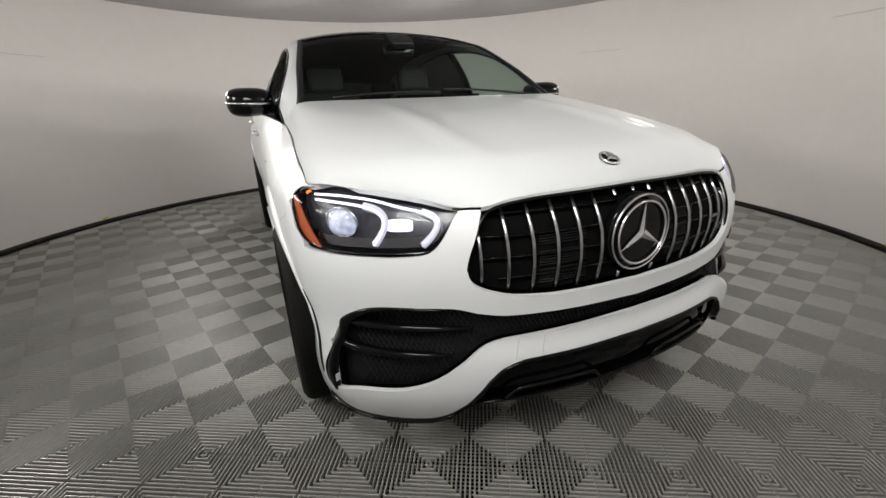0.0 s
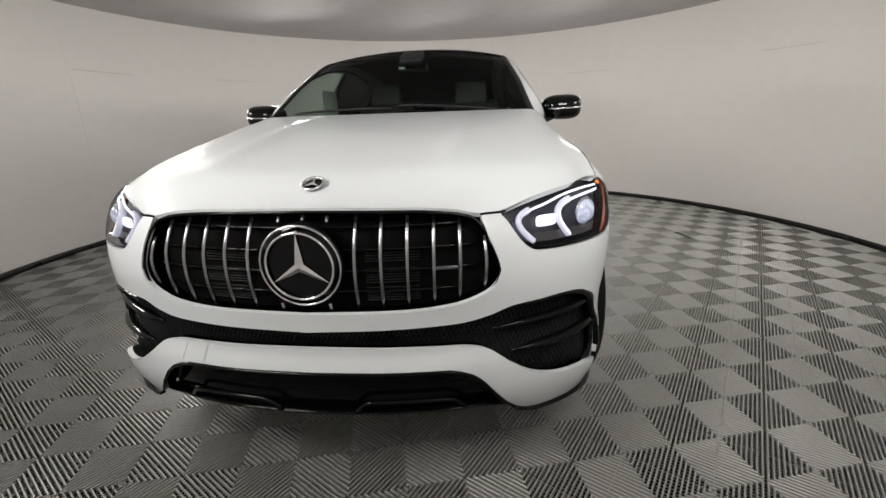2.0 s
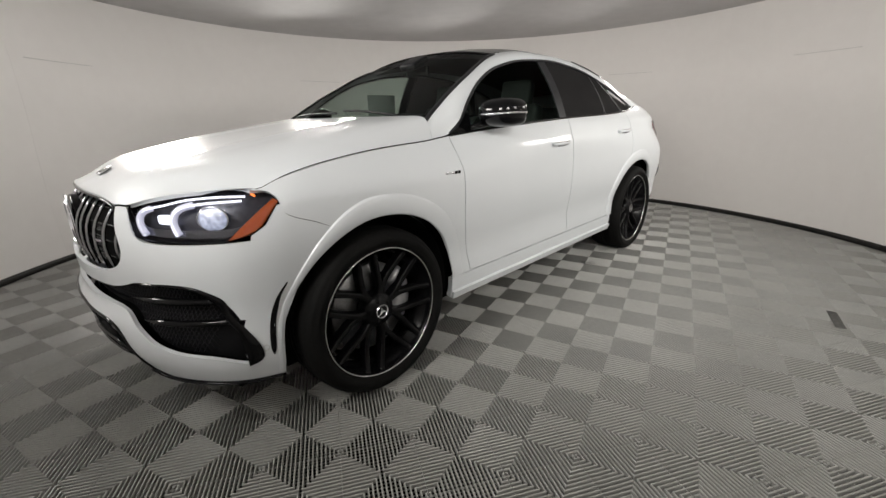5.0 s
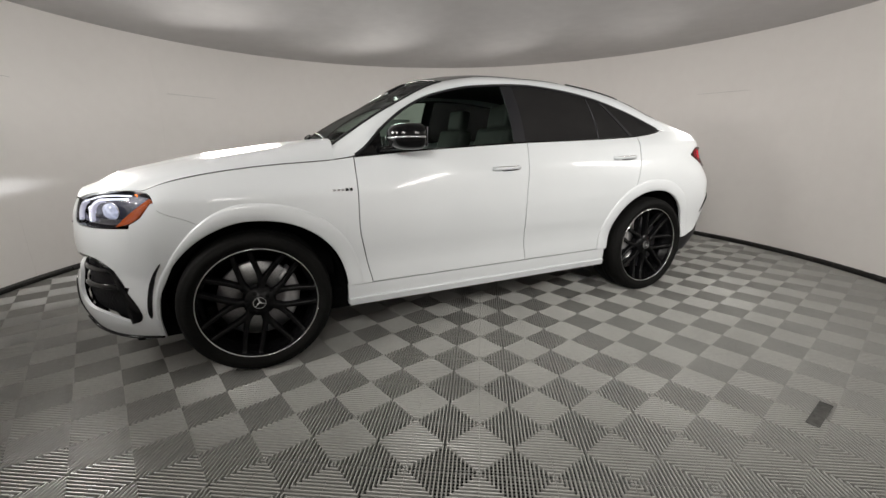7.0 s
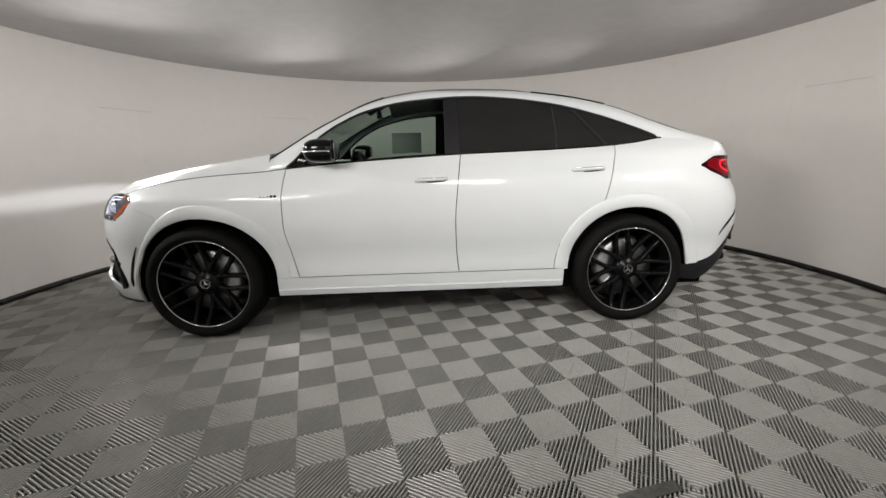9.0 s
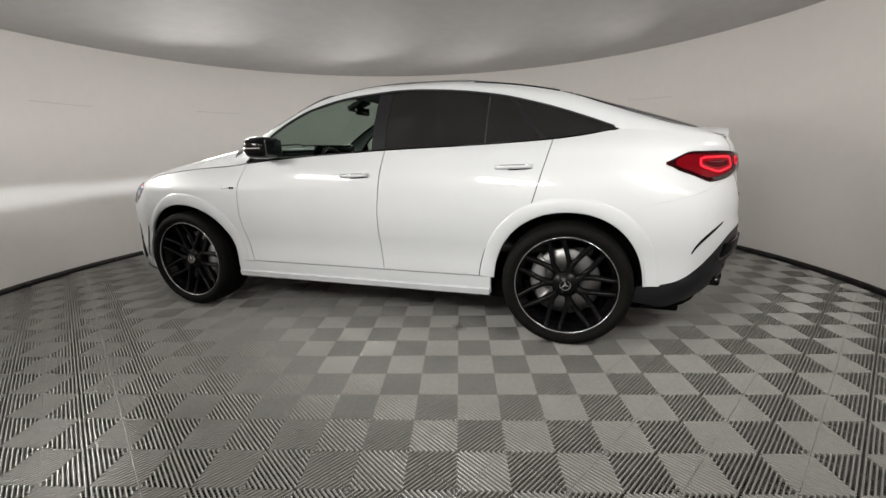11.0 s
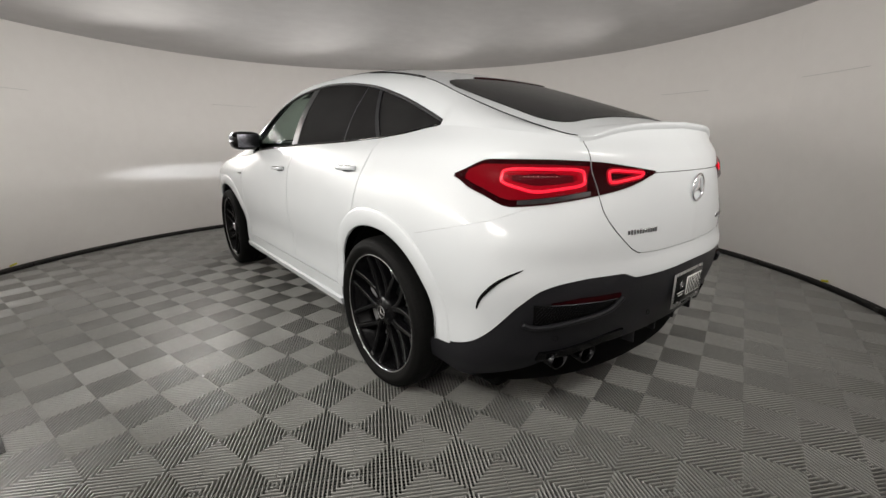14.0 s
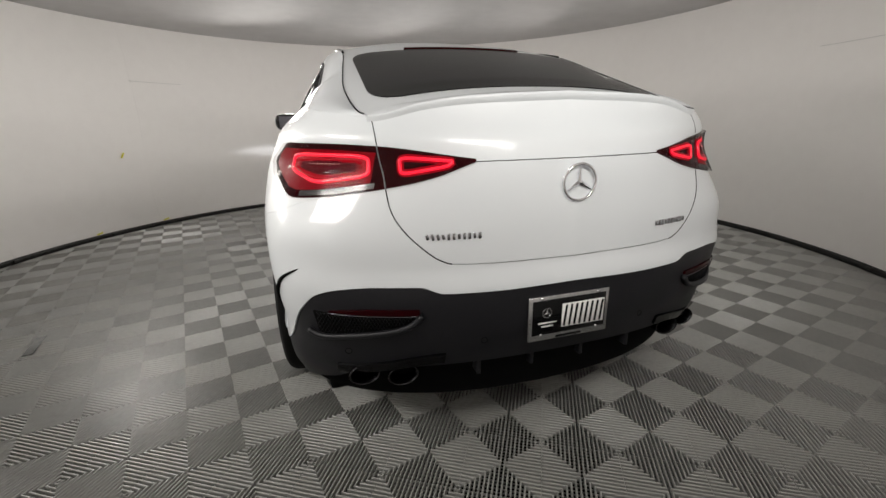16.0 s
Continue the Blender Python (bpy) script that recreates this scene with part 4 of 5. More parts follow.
S_RB = STEP + 0.0002
rear_cols = wrap(S_RB, 3.0, rear_corner_low, bumper_high, 84, 16, more=ARCH_S + [S_GATE])
bumper_rear = sheets("rear_bumper", [across(list(reversed(rear_cols)))], WHITE, car, "white painted rear bumper", 0.016)
bb_low = by([("l", 1.89, 0.30), ("l", 2.05, 0.275), ("r", 0.88, 0.29), ("r", 0.78, 0.35), ("r", 0.66, 0.425), ("r", 0.45, 0.440), ("r", 0.0, 0.450)])
valance = sheets("rear_valance", [across(list(reversed(wrap(flank_s(1.89, 0.4), 3.0, bb_low, lambda s: bb_top(s) - 0.003, 60, 14, off=-0.004))))], SATIN_BLACK, car, "satin black plastic rear bumper valance", 0.02)
under = sheets("diffuser", [across(list(reversed(wrap(flank_s(2.0, 0.4), 3.0, lambda s: 0.25, lambda s: bb_low(s) + 0.01, 40, 6, off=-0.035))))], DARK, car, "black rear diffuser", 0.02)
for x in (-0.3, -0.1, 0.1, 0.3):
    part("fin", box_mesh("fin", (0.014, 0.10, 0.06), SATIN_BLACK, 0.004, at=(x, 2.42, 0.42)), under)
gate_side = lambda z: gate_seam_s(z) + 0.001
gate_cols = wrap(gate_side, 3.0, gate_low, lambda s: 1.107, 40, 14)
gate_top = wrap(gate_side, 3.0, lambda s: 1.110, deck_high, 40, 14)
tailgate = sheets("tailgate", [across(list(reversed(gate_cols))), across(list(reversed(gate_top)))], WHITE, car, "white tailgate", 0.014)
# the lip spoiler is laid on once the roof's form is known, below


# tail lamps
def lamp_frame(parent, name, path_sz, off, radius, mat, sgn, closed=True, flat=1.0):
    pts = [around(s, z, off) for s, z in path_sz]
    return tube_part(name, pts if sgn > 0 else flip(pts), radius, mat, parent, "", 8, flat, closed)


def rounded(corners, n=5, r=0.22):
    """Round off a loop of (s, z) corners."""
    out = []
    m = len(corners)
    for i, c in enumerate(corners):
        a, b = corners[i - 1], corners[(i + 1) % m]
        p = tuple(c[k] + (a[k] - c[k]) * r for k in (0, 1))
        q = tuple(c[k] + (b[k] - c[k]) * r for k in (0, 1))
        for t in span(0, 1, n):
            out.append(tuple((1 - t) ** 2 * p[k] + 2 * t * (1 - t) * c[k] + t * t * q[k] for k in (0, 1)))
    return out


for sgn in (1, -1):
    m = (lambda cols: cols) if sgn > 0 else (lambda cols: [flip(c) for c in cols])
    outer = sheets("tail_lamp", [m(wrap(S_TAILTIP, lambda z: gate_seam_s(z) - 0.0018, tail_low, tail_high, 22, 10, off=0.003))], RED_DARK, car, "lit red tail lamp", 0.03)
    inner = sheets("tailgate_lamp", [m(wrap(lambda z: gate_seam_s(z) + 0.0018, rear_s(0.315, 1.13), tail_low, tail_high, 16, 8, off=0.003))], RED_DARK, car, "lit red inner tail lamp", 0.03)
    o = rounded([(flank_s(2.16, 1.1), 1.132), (rear_s(0.640, 1.1), 1.128), (rear_s(0.634, 1.08), 1.072), (flank_s(2.27, 1.04), 1.048), (flank_s(2.17, 1.07), 1.082)], 6, 0.25)
    lamp_frame(outer, "light_guide", o, 0.007, 0.0058, RED_GLOW, sgn)
    lamp_frame(outer, "light_bed", [(s + (sum(q[0] for q in o) / len(o) - s) * 0.10, z + (1.092 - z) * 0.24) for s, z in o], 0.0045, 0.012, RED_MID, sgn, flat=0.25)
    red = wrap(flank_s(2.035, 1.1), rear_s(0.622, 1.1), lambda s: tail_low(s) + 0.024, lambda s: tail_high(s) - 0.018, 14, 5, off=0.0045)
    sheets("red_field", [m(red)], RED_LENS, outer, "", 0.002)
    core_s, core_z = sum(q[0] for q in o) / len(o), 1.092
    core = [[around(core_s + (s - core_s) * f, core_z + (z - core_z) * f, 0.0062) for f in (0.0, 0.4, 0.74)] for s, z in o + o[:1]]
    sheets("lamp_core", [m(core)], RED_CORE, outer, "", 0.0)
    for k in range(8):
        p = around(core_s - 0.040 + 0.0105 * k, 1.104, 0.0085)
        part("lamp_dot", box_mesh("lamp_dot", (0.003, 0.003, 0.002), LED, 0.0, at=(sgn * p[0], p[1], p[2])), outer)
    low = wrap(flank_s(2.24, 1.0), rear_s(0.625, 1.0), lambda s: tail_low(s) + 0.006, lambda s: tail_low(s) + 0.022, 12, 3, off=0.0055)
    sheets("reversing_strip", [m(low)], SMOKED, outer, "", 0.002)
    i_loop = rounded([(rear_s(0.548, 1.1), 1.124), (rear_s(0.385, 1.1), 1.112), (rear_s(0.40, 1.1), 1.098), (rear_s(0.538, 1.1), 1.076)], 5, 0.22)
    lamp_frame(inner, "light_guide", i_loop, 0.007, 0.0046, RED_GLOW, sgn)
    lamp_frame(inner, "light_bed", i_loop, 0.004, 0.011, RED_MID, sgn, flat=0.25)
    cover = wrap(S_TAILTIP + 0.001, lambda z: gate_seam_s(z) - 0.002, tail_low, tail_high, 22, 8, off=0.0155)
    sheets("lens", [m(cover)], TAIL_LENS, outer, "clear outer lens", 0.0)
    cover = wrap(lambda z: gate_seam_s(z) + 0.002, rear_s(0.318, 1.13), tail_low, tail_high, 16, 6, off=0.0135)
    sheets("lens", [m(cover)], TAIL_LENS, inner, "clear outer lens", 0.0)
    # reflector, intake and slot in the bumper
    sheets("reflector", [m(wrap(rear_s(0.770, 0.67), rear_s(0.505, 0.68), lambda s: 0.655, lambda s: 0.657 + 0.015 * min(1, 12 * (s - rear_s(0.775, 0.67))), 14, 3, off=0.004))], RED_DARK, valance, "dark red reflector", 0.01)
    vent_low = by([("r", 0.82, 0.575), ("r", 0.79, 0.566), ("r", 0.70, 0.582), ("r", 0.60, 0.600), ("r", 0.545, 0.618), ("r", 0.50, 0.650)])
    sheets("vent_bed", [m(wrap(rear_s(0.81, 0.6), rear_s(0.515, 0.6), vent_low, lambda s: 0.650, 14, 4, off=0.001))], DARK, valance, "", 0.006)
    vv, vf = [], []
    for d in (1, -1):
        for k in range(34):
            pts = []
            for t in span(0, 1, 7):
                x, z = 0.50 + 0.0105 * k + d * 0.045 * (t - 0.5), 0.560 + 0.090 * t
                if 0.515 < x < 0.808 and z > vent_low(rear_s(x, 0.6)) + 0.003:
                    pts.append(around(rear_s(x, z), z, 0.0035))
            if len(pts) > 1:
                v, f = tube(pts if sgn > 0 else flip(pts), 0.0011, 4)
                vf += [tuple(i + len(vv) for i in q) for q in f]
                vv += v
    part("vent_mesh", mesh_of("vent_mesh", vv, vf, MESH_BLACK), valance, "black honeycomb vent mesh")
    lamp_frame(valance, "vent_strip", [(rear_s(x, 0.652), 0.652) for x in span(0.77, 0.50, 10)], 0.005, 0.0016, DARK_CHROME, sgn, False)
    lamp_frame(valance, "vent_frame", [(rear_s(x, z), z) for x, z in flowing([(0.495, 0.655), (0.535, 0.615), (0.60, 0.594), (0.70, 0.575), (0.795, 0.557), (0.835, 0.572)], 4)], 0.006, 0.0105, SATIN_BLACK, sgn, False)
    strip_low = lambda s: 0.402 + 0.055 * ease((s - rear_s(0.76, 0.43)) / (rear_s(0.42, 0.46) - rear_s(0.76, 0.43)))
    sheets("gloss_strip", [m(wrap(rear_s(0.76, 0.43), rear_s(0.42, 0.46), strip_low, lambda s: strip_low(s) + 0.036, 16, 3, off=0.006))], GLOSS_BLACK, valance, "gloss black strip over the exhausts", 0.012)
    for x, z in ((0.72, 0.505), (0.30, 0.545)):
        p = Vector(around(rear_s(x, z), z, 0.003))
        dot = [(sgn * (p.x + 0.010 * math.cos(t)), p.y - 0.004 * math.cos(t) * x, p.z + 0.010 * math.sin(t)) for t in span(0, 2 * math.pi, 17)[:-1]]
        tube_part("parking_sensor", dot, 0.0013, GLOSS_BLACK, valance, "", 5, closed=True)
    slot = [around(flank_s(y, z), z, 0.001) for y, z in flowing([(2.150, 0.610), (2.170, 0.655), (2.205, 0.70), (2.25, 0.745), (2.305, 0.785)], 4)]
    tube_part("air_slot", slot if sgn > 0 else flip(slot), [0.0015 + 0.0075 * math.sin(math.pi * t) ** 0.7 for t in span(0, 1, len(slot))], DARK, bumper_rear, "", 8, 0.8)
    for x in (0.550, 0.676):
        v, f = lathe([(0.045, -0.14), (0.051, -0.02), (0.054, 0.0), (0.052, 0.004), (0.046, 0.0), (0.043, -0.03), (0.041, -0.14)], 28, "y")
        part("exhaust_tip", mesh_of("exhaust_tip", [(p[0] + sgn * x, p[1] + 2.425 - 0.35 * max(0, x - 0.5), 0.72 * p[2] + 0.399) for p in v], f, material("black_chrome", (0.04, 0.04, 0.043), 0.24, 1.0) if "black_chrome" not in bpy.data.materials else bpy.data.materials["black_chrome"]), under, "round dark chrome exhaust tip")
        v, f = lathe([(0.0, 0.0), (0.043, 0.0)], 20, "y")
        part("exhaust_bore", mesh_of("exhaust_bore", [(p[0] + sgn * x, p[1] + 2.350 - 0.35 * max(0, x - 0.5), 0.72 * p[2] + 0.399) for p in v], f, DARK), under)

for sgn in (1, -1):
    seam = [around(s, gate_low(s) - 0.0015, -0.0005) for s in span(S_GATE + 0.001, rear_s(0.40, 0.813), 24)]
    tube_part("gate_seam", seam if sgn > 0 else flip(seam), 0.0021, DARK, tailgate, "", 5)
    seam = [around(gate_seam_s(z), z, -0.0005) for z in span(1.160, 1.236, 8)]
    tube_part("gate_seam", seam if sgn > 0 else flip(seam), 0.0019, DARK, tailgate, "", 5)
emblem(tailgate, "emblem", (0.0, around(3.0, 1.035)[1] + 0.006, 1.036), 0.055, 1, 0.0045)
for x0, x1, z, n in ((0.478, 0.308, 0.896, 11), (-0.318, -0.470, 0.876, 10)):
    for k in range(n):
        x = x0 + (x1 - x0) * (k + 0.5) / n
        p = around(rear_s(abs(x), z), z, 0.003)
        part("letter_bar", box_mesh("letter_bar", (abs(x1 - x0) / n * 0.50, 0.004, 0.019 if k % 3 else 0.015), GRILLE_BAR, 0.0006, 1, at=(x, p[1], z), turn=Matrix.Rotation(0.25 if x0 > 0 and k < 4 else 0.0, 4, "Y")), tailgate)

# number plate
plate_y = around(3.0, 0.6)[1] + 0.004
plate = part("number_plate", box_mesh("number_plate", (0.315, 0.010, 0.165), BRUSHED, 0.004, at=(0.0, plate_y, 0.612)), valance, "plate in a chrome dealer frame with dark and white fields")
part("plate_field", box_mesh("plate_field", (0.287, 0.006, 0.128), GLOSS_BLACK, 0.001, 1, at=(0.0, plate_y + 0.004, 0.617)), plate)
part("plate_paper", box_mesh("plate_paper", (0.168, 0.003, 0.088), PAPER, 0.001, 1, at=(-0.052, plate_y + 0.0085, 0.617)), plate)
for k in range(8):
    part("plate_bar", box_mesh("plate_bar", (0.0075, 0.002, 0.078), DARK, 0.0, at=(-0.124 + 0.0205 * k, plate_y + 0.0105, 0.617), turn=Matrix.Rotation(-0.1, 4, "Y")), plate)
for z, w in ((0.598, 0.07), (0.585, 0.045)):
    part("letter_bar", box_mesh("letter_bar", (w, 0.002, 0.005), PAPER, 0.0, at=(0.087, plate_y + 0.008, z)), plate)
part("letter_bar", box_mesh("letter_bar", (0.10, 0.002, 0.006), GLOSS_BLACK, 0.0, at=(0.0, plate_y + 0.006, 0.538)), plate)
emblem(plate, "emblem", (0.09, plate_y + 0.009, 0.635), 0.017, 1, 0.0008)
for x, z in ((0.11, 0.688), (-0.11, 0.688), (0.11, 0.552), (-0.11, 0.552)):
    v, f = lathe([(0.0, 0.004), (0.005, 0.003), (0.006, 0.0)], 12, "y")
    part("screw", mesh_of("screw", [(p[0] + x, p[1] + plate_y + 0.006, p[2] + z) for p in v], f, CHROME), plate)

for ob in [plate] + list(plate.children_recursive):
    ob.data.transform(Matrix.Translation((0.018, 0, 0.607)) @ Matrix.Diagonal((0.94, 1, 0.94, 1)) @ Matrix.Translation((0, 0, -0.612)))

# headlamps
for sgn in (1, -1):
    m = (lambda cols: cols) if sgn > 0 else (lambda cols: [flip(c) for c in cols])
    sa, sb = front_s(0.560, 0.945), flank_s(-1.851, 0.962)
    housing = sheets("headlamp", [m(wrap(sa, sb, lambda s: lamp_low(s) + 0.002, lambda s: lamp_high(s) - 0.002, 34, 8, off=-0.050))], LAMP_BODY, car, "lit headlamp with white light guides and an amber corner", 0.01)
    edge = [(s, lamp_high(s) - 0.002) for s in span(sa, sb, 34)] + [(s, lamp_low(s) + 0.002) for s in reversed(span(sa, sb, 34))]
    ring_cols = [[around(s, z, -0.052), around(s, z, -0.001)] for s, z in edge + edge[:1]]
    sheets("lamp_wall", [m(ring_cols)], GLOSS_BLACK, housing, "", 0.0)
    lens = sheets("lens", [m(wrap(sa, sb, lamp_low, lamp_high, 34, 10, off=0.002))], LENS, housing, "clear lens", 0.0)
    path_a = [(flank_s(-1.935, 0.985), 0.979), (flank_s(-2.008, 0.988), 0.980), (front_s(0.755, 0.98), 0.972), (front_s(0.69, 0.96), 0.955), (front_s(0.642, 0.95), 0.943), (front_s(0.617, 0.93), 0.930), (front_s(0.612, 0.91), 0.910), (front_s(0.628, 0.885), 0.885), (front_s(0.657, 0.858), 0.858)]
    path_b = [(flank_s(-1.953, 0.97), 0.966), (flank_s(-2.028, 0.97), 0.963), (front_s(0.780, 0.96), 0.956), (front_s(0.751, 0.95), 0.946), (front_s(0.738, 0.93), 0.929), (front_s(0.742, 0.905), 0.904), (front_s(0.760, 0.876), 0.876), (front_s(0.773, 0.859), 0.859)]
    lamp_frame(housing, "light_guide", flowing(path_a), -0.012, 0.0038, WHITE_GLOW, sgn, False)
    lamp_frame(housing, "light_hook", flowing(path_a[4:]), -0.018, 0.0115, HOOK_GLOW, sgn, False, 0.8)
    lamp_frame(housing, "light_guide", flowing(path_b), -0.014, 0.0042, WHITE_GLOW, sgn, False)
    lamp_frame(housing, "light_hook", flowing(path_b[2:]), -0.022, 0.0125, HOOK_GLOW, sgn, False, 0.8)
    shelf = wrap(front_s(0.60, 0.9), flank_s(-1.93, 0.95), lambda s: lamp_low(s) + 0.010, lambda s: lamp_low(s) + 0.036, 20, 3, off=-0.030)
    sheets("lamp_shelf", [m(shelf)], DARK_CHROME, housing, "", 0.0)
    for (px, pz, r, mat, wide) in ((0.846, 0.908, 0.038, LAMP_GLOW, 1.20), (0.708, 0.905, 0.018, LAMP_BRIGHT, 2.1)):
        c = around(front_s(px, pz), pz, -0.036)
        n_ = Vector(around(front_s(px, pz), pz, 0.0)) - Vector(c)
        n_.normalize()
        side = Vector((n_.y, -n_.x, 0)).normalized() * -1
        verts, faces = [], []
        for k in range(7):
            b = k / 6 * math.pi / 2
            for q in range(20):
                a = 2 * math.pi * q / 20
                e = 0.62 if wide < 1.3 else 0.45
                cu, cv = math.copysign(abs(math.cos(a)) ** e, math.cos(a)), math.copysign(abs(math.sin(a)) ** e, math.sin(a))
                verts.append(Vector(c) + side * (wide * r * cu * math.cos(b)) + Vector((0, 0, r * cv * math.cos(b))) + n_ * (r * 0.8 * math.sin(b)))
        for k in range(6):
            faces += [(k * 20 + q, k * 20 + (q + 1) % 20, (k + 1) * 20 + (q + 1) % 20, (k + 1) * 20 + q) for q in range(20)]
        me = mesh_of("projector", [(sgn * p[0], p[1], p[2]) for p in verts], faces, mat)
        part("projector" if wide < 1.3 else "reflector_lamp", me, housing, "glowing projector lens")
        v, f = tube([Vector(c) + n_ * 0.004 + side * (wide * r * 1.12 * math.cos(a)) + Vector((0, 0, r * 1.12 * math.sin(a))) for a in span(0, 2 * math.pi, 25)[:-1]], 0.004, 6, closed=True)
        if wide > 1.3:
            continue
        part("bezel", mesh_of("bezel", [(sgn * p[0], p[1], p[2]) for p in v], f, BRUSHED), housing)
    amber = wrap(lambda z: flank_s(-1.985 + 0.75 * (z - 0.86), 0.90), flank_s(-1.852, 0.94), lambda s: lamp_low(s) + 0.003, lambda s: min(lamp_high(s) - 0.004, 0.998), 8, 6, off=-0.010)
    sheets("amber_reflector", [m(amber)], AMBER, housing, "amber side reflector", 0.004)
    lamp_frame(housing, "marker_light", [(flank_s(y, 0.98), z) for y, z in ((-1.926, 0.986), (-1.918, 0.984), (-1.911, 0.979))], -0.006, 0.0040, MARKER, sgn, False)


# ---- greenhouse ----
T_X = smooth([(-1.0, 0.960), (-0.90, 0.925), (-0.87, 0.900), (-0.69, 0.81), (-0.5, 0.745), (-0.32, 0.71), (0.0, 0.682), (0.4, 0.665), (1.0, 0.668), (1.33, 0.690), (1.6, 0.718), (1.75, 0.735)])
T_Z = smooth([(-1.0, 1.126), (-0.93, 1.133), (-0.87, 1.146), (-0.69, 1.300), (-0.52, 1.420), (-0.32, 1.510), (0.0, 1.576), (0.39, 1.600), (0.67, 1.584), (1.0, 1.540), (1.33, 1.456), (1.6, 1.362), (1.75, 1.302)])
E_X = smooth([(-1.0, 0.80), (-0.95, 0.775), (-0.6, 0.705), (-0.2, 0.628), (0.2, 0.600), (0.6, 0.592), (1.0, 0.588), (1.4, 0.590), (1.75, 0.622), (2.0, 0.640), (2.2, 0.632), (2.325, 0.612), (2.36, 0.54), (2.385, 0.46), (2.42, 0.30)])
E_Z = smooth([(-1.0, 1.190), (-0.95, 1.222), (-0.6, 1.430), (-0.2, 1.602), (0.2, 1.652), (0.6, 1.650), (1.0, 1.616), (1.4, 1.545), (1.75, 1.424), (2.0, 1.338), (2.2, 1.276), (2.33, 1.244), (2.42, 1.240)])
C_Z = smooth([(-1.05, 1.222), (-0.6, 1.460), (-0.25, 1.650), (0.0, 1.700), (0.3, 1.720), (0.7, 1.708), (1.2, 1.634), (1.5, 1.556), (1.65, 1.513), (2.1, 1.372), (2.25, 1.322), (2.42, 1.290)])


def base_point(y):
    z = belt(y) if y < 1.75 else deck_high(flank_s(y, 1.29))
    return (side_x(y, z), y, z)


def top_point(y):
    if y < 1.74:
        return (min(T_X(y), side_x(y, belt(y)) - 0.002), y, max(T_Z(y), belt(y) + 0.002))
    return base_point(y)


def roof_point(x, y, off=0.0):
    xe, ze, zc = E_X(y), E_Z(y), C_Z(y)
    k = min(1.0, abs(x) / xe)
    return (x, y, ze + (max(zc, ze) - ze) * (1 - k ** 2.3) + off)


def pillar_cols(y0, y1, n):
    """The strip from the window's top edge to the roof's edge, rounded over."""
    cols = []
    for y in span(y0, y1, n):
        a, b = Vector(top_point(y)), Vector(roof_point(E_X(y), y))
        bulge = Vector((b.z - a.z, 0, a.x - b.x))
        k = 0.16 - 0.06 * ease((y - 0.4) / 0.8)
        cols.append([tuple(a + (b - a) * t + bulge * k * math.sin(math.pi * t)) for t in span(0, 1, 8)])
    return cols


pair("roof_rail", [pillar_cols(-0.985, 2.328, 82)], WHITE, car, "white roof side and pillar")


def glass_cols(ya, yb, n, m=8, inset=0.006):
    fa = ya if callable(ya) else (lambda v: ya)
    fb = yb if callable(yb) else (lambda v: yb)
    cols = []
    for u in span(0, 1, n):
        col = []
        for v in span(0, 1, m):
            y = fa(v) + (fb(v) - fa(v)) * u
            a, b = Vector(base_point(y)), Vector(top_point(y))
            out = Vector((b.z - a.z, 0, a.x - b.x))
            p = a + (b - a) * v + out * 0.045 * math.sin(math.pi * v)
            col.append((p.x - inset, p.y, p.z))
        cols.append(col)
    return cols


for sgn in (1, -1):
    m = (lambda cols: cols) if sgn > 0 else (lambda cols: [flip(c) for c in cols])
    fd, rd = (front_doors[0], rear_doors[0]) if sgn > 0 else (front_doors[1], rear_doors[1])
    sheets("front_window", [m(glass_cols(-0.70, 0.205, 26))], GLASS, fd, "tinted front side window", 0.0)
    sheets("mirror_sail", [m(glass_cols(-0.862, -0.70, 8))], GLOSS_BLACK, fd, "", 0.008)
    sheets("window_post", [m(glass_cols(0.205, 0.300, 4, inset=0.003))], SATIN_BLACK, fd, "", 0.01)
    sheets("rear_window", [m(glass_cols(0.300, 0.970, 18))], PRIVACY, rd, "dark rear side window", 0.0)
    sheets("window_post", [m(glass_cols(0.970, 0.980, 3, inset=0.004))], DARK_CHROME, rd, "", 0.01)
    sheets("vent_window", [m(glass_cols(0.980, lambda v: 1.315 - 0.215 * v, 8))], PRIVACY, rd, "", 0.0)
    sheets("window_post", [m(glass_cols(lambda v: 1.315 - 0.215 * v, lambda v: 1.350 - 0.215 * v, 3, inset=0.0))], SATIN_BLACK, rd, "", 0.01)
    sheets("quarter_window", [m(glass_cols(lambda v: 1.350 - 0.215 * v, 1.735, 14))], PRIVACY, car, "dark rear quarter window", 0.0)
    line = [base_point(y) for y in span(-0.86, 1.74, 40)]
    tube_part("window_trim", line if sgn > 0 else flip(line), 0.007, GLOSS_BLACK, car, "", 6)
    line = [top_point(y) for y in span(-0.86, 1.735, 50)]
    tube_part("window_trim", line if sgn > 0 else flip(line), 0.009, SATIN_BLACK, car, "", 6)


def top_sheet(y0, y1, ny, width, nx, off=0.0):
    """A sheet over the roof between two lengths; width(y) is the half-width."""
    cols = []
    for f in span(-1, 1, nx):
        cols.append([roof_point(f * width(y), y, off) for y in span(y0, y1, ny)])
    return cols


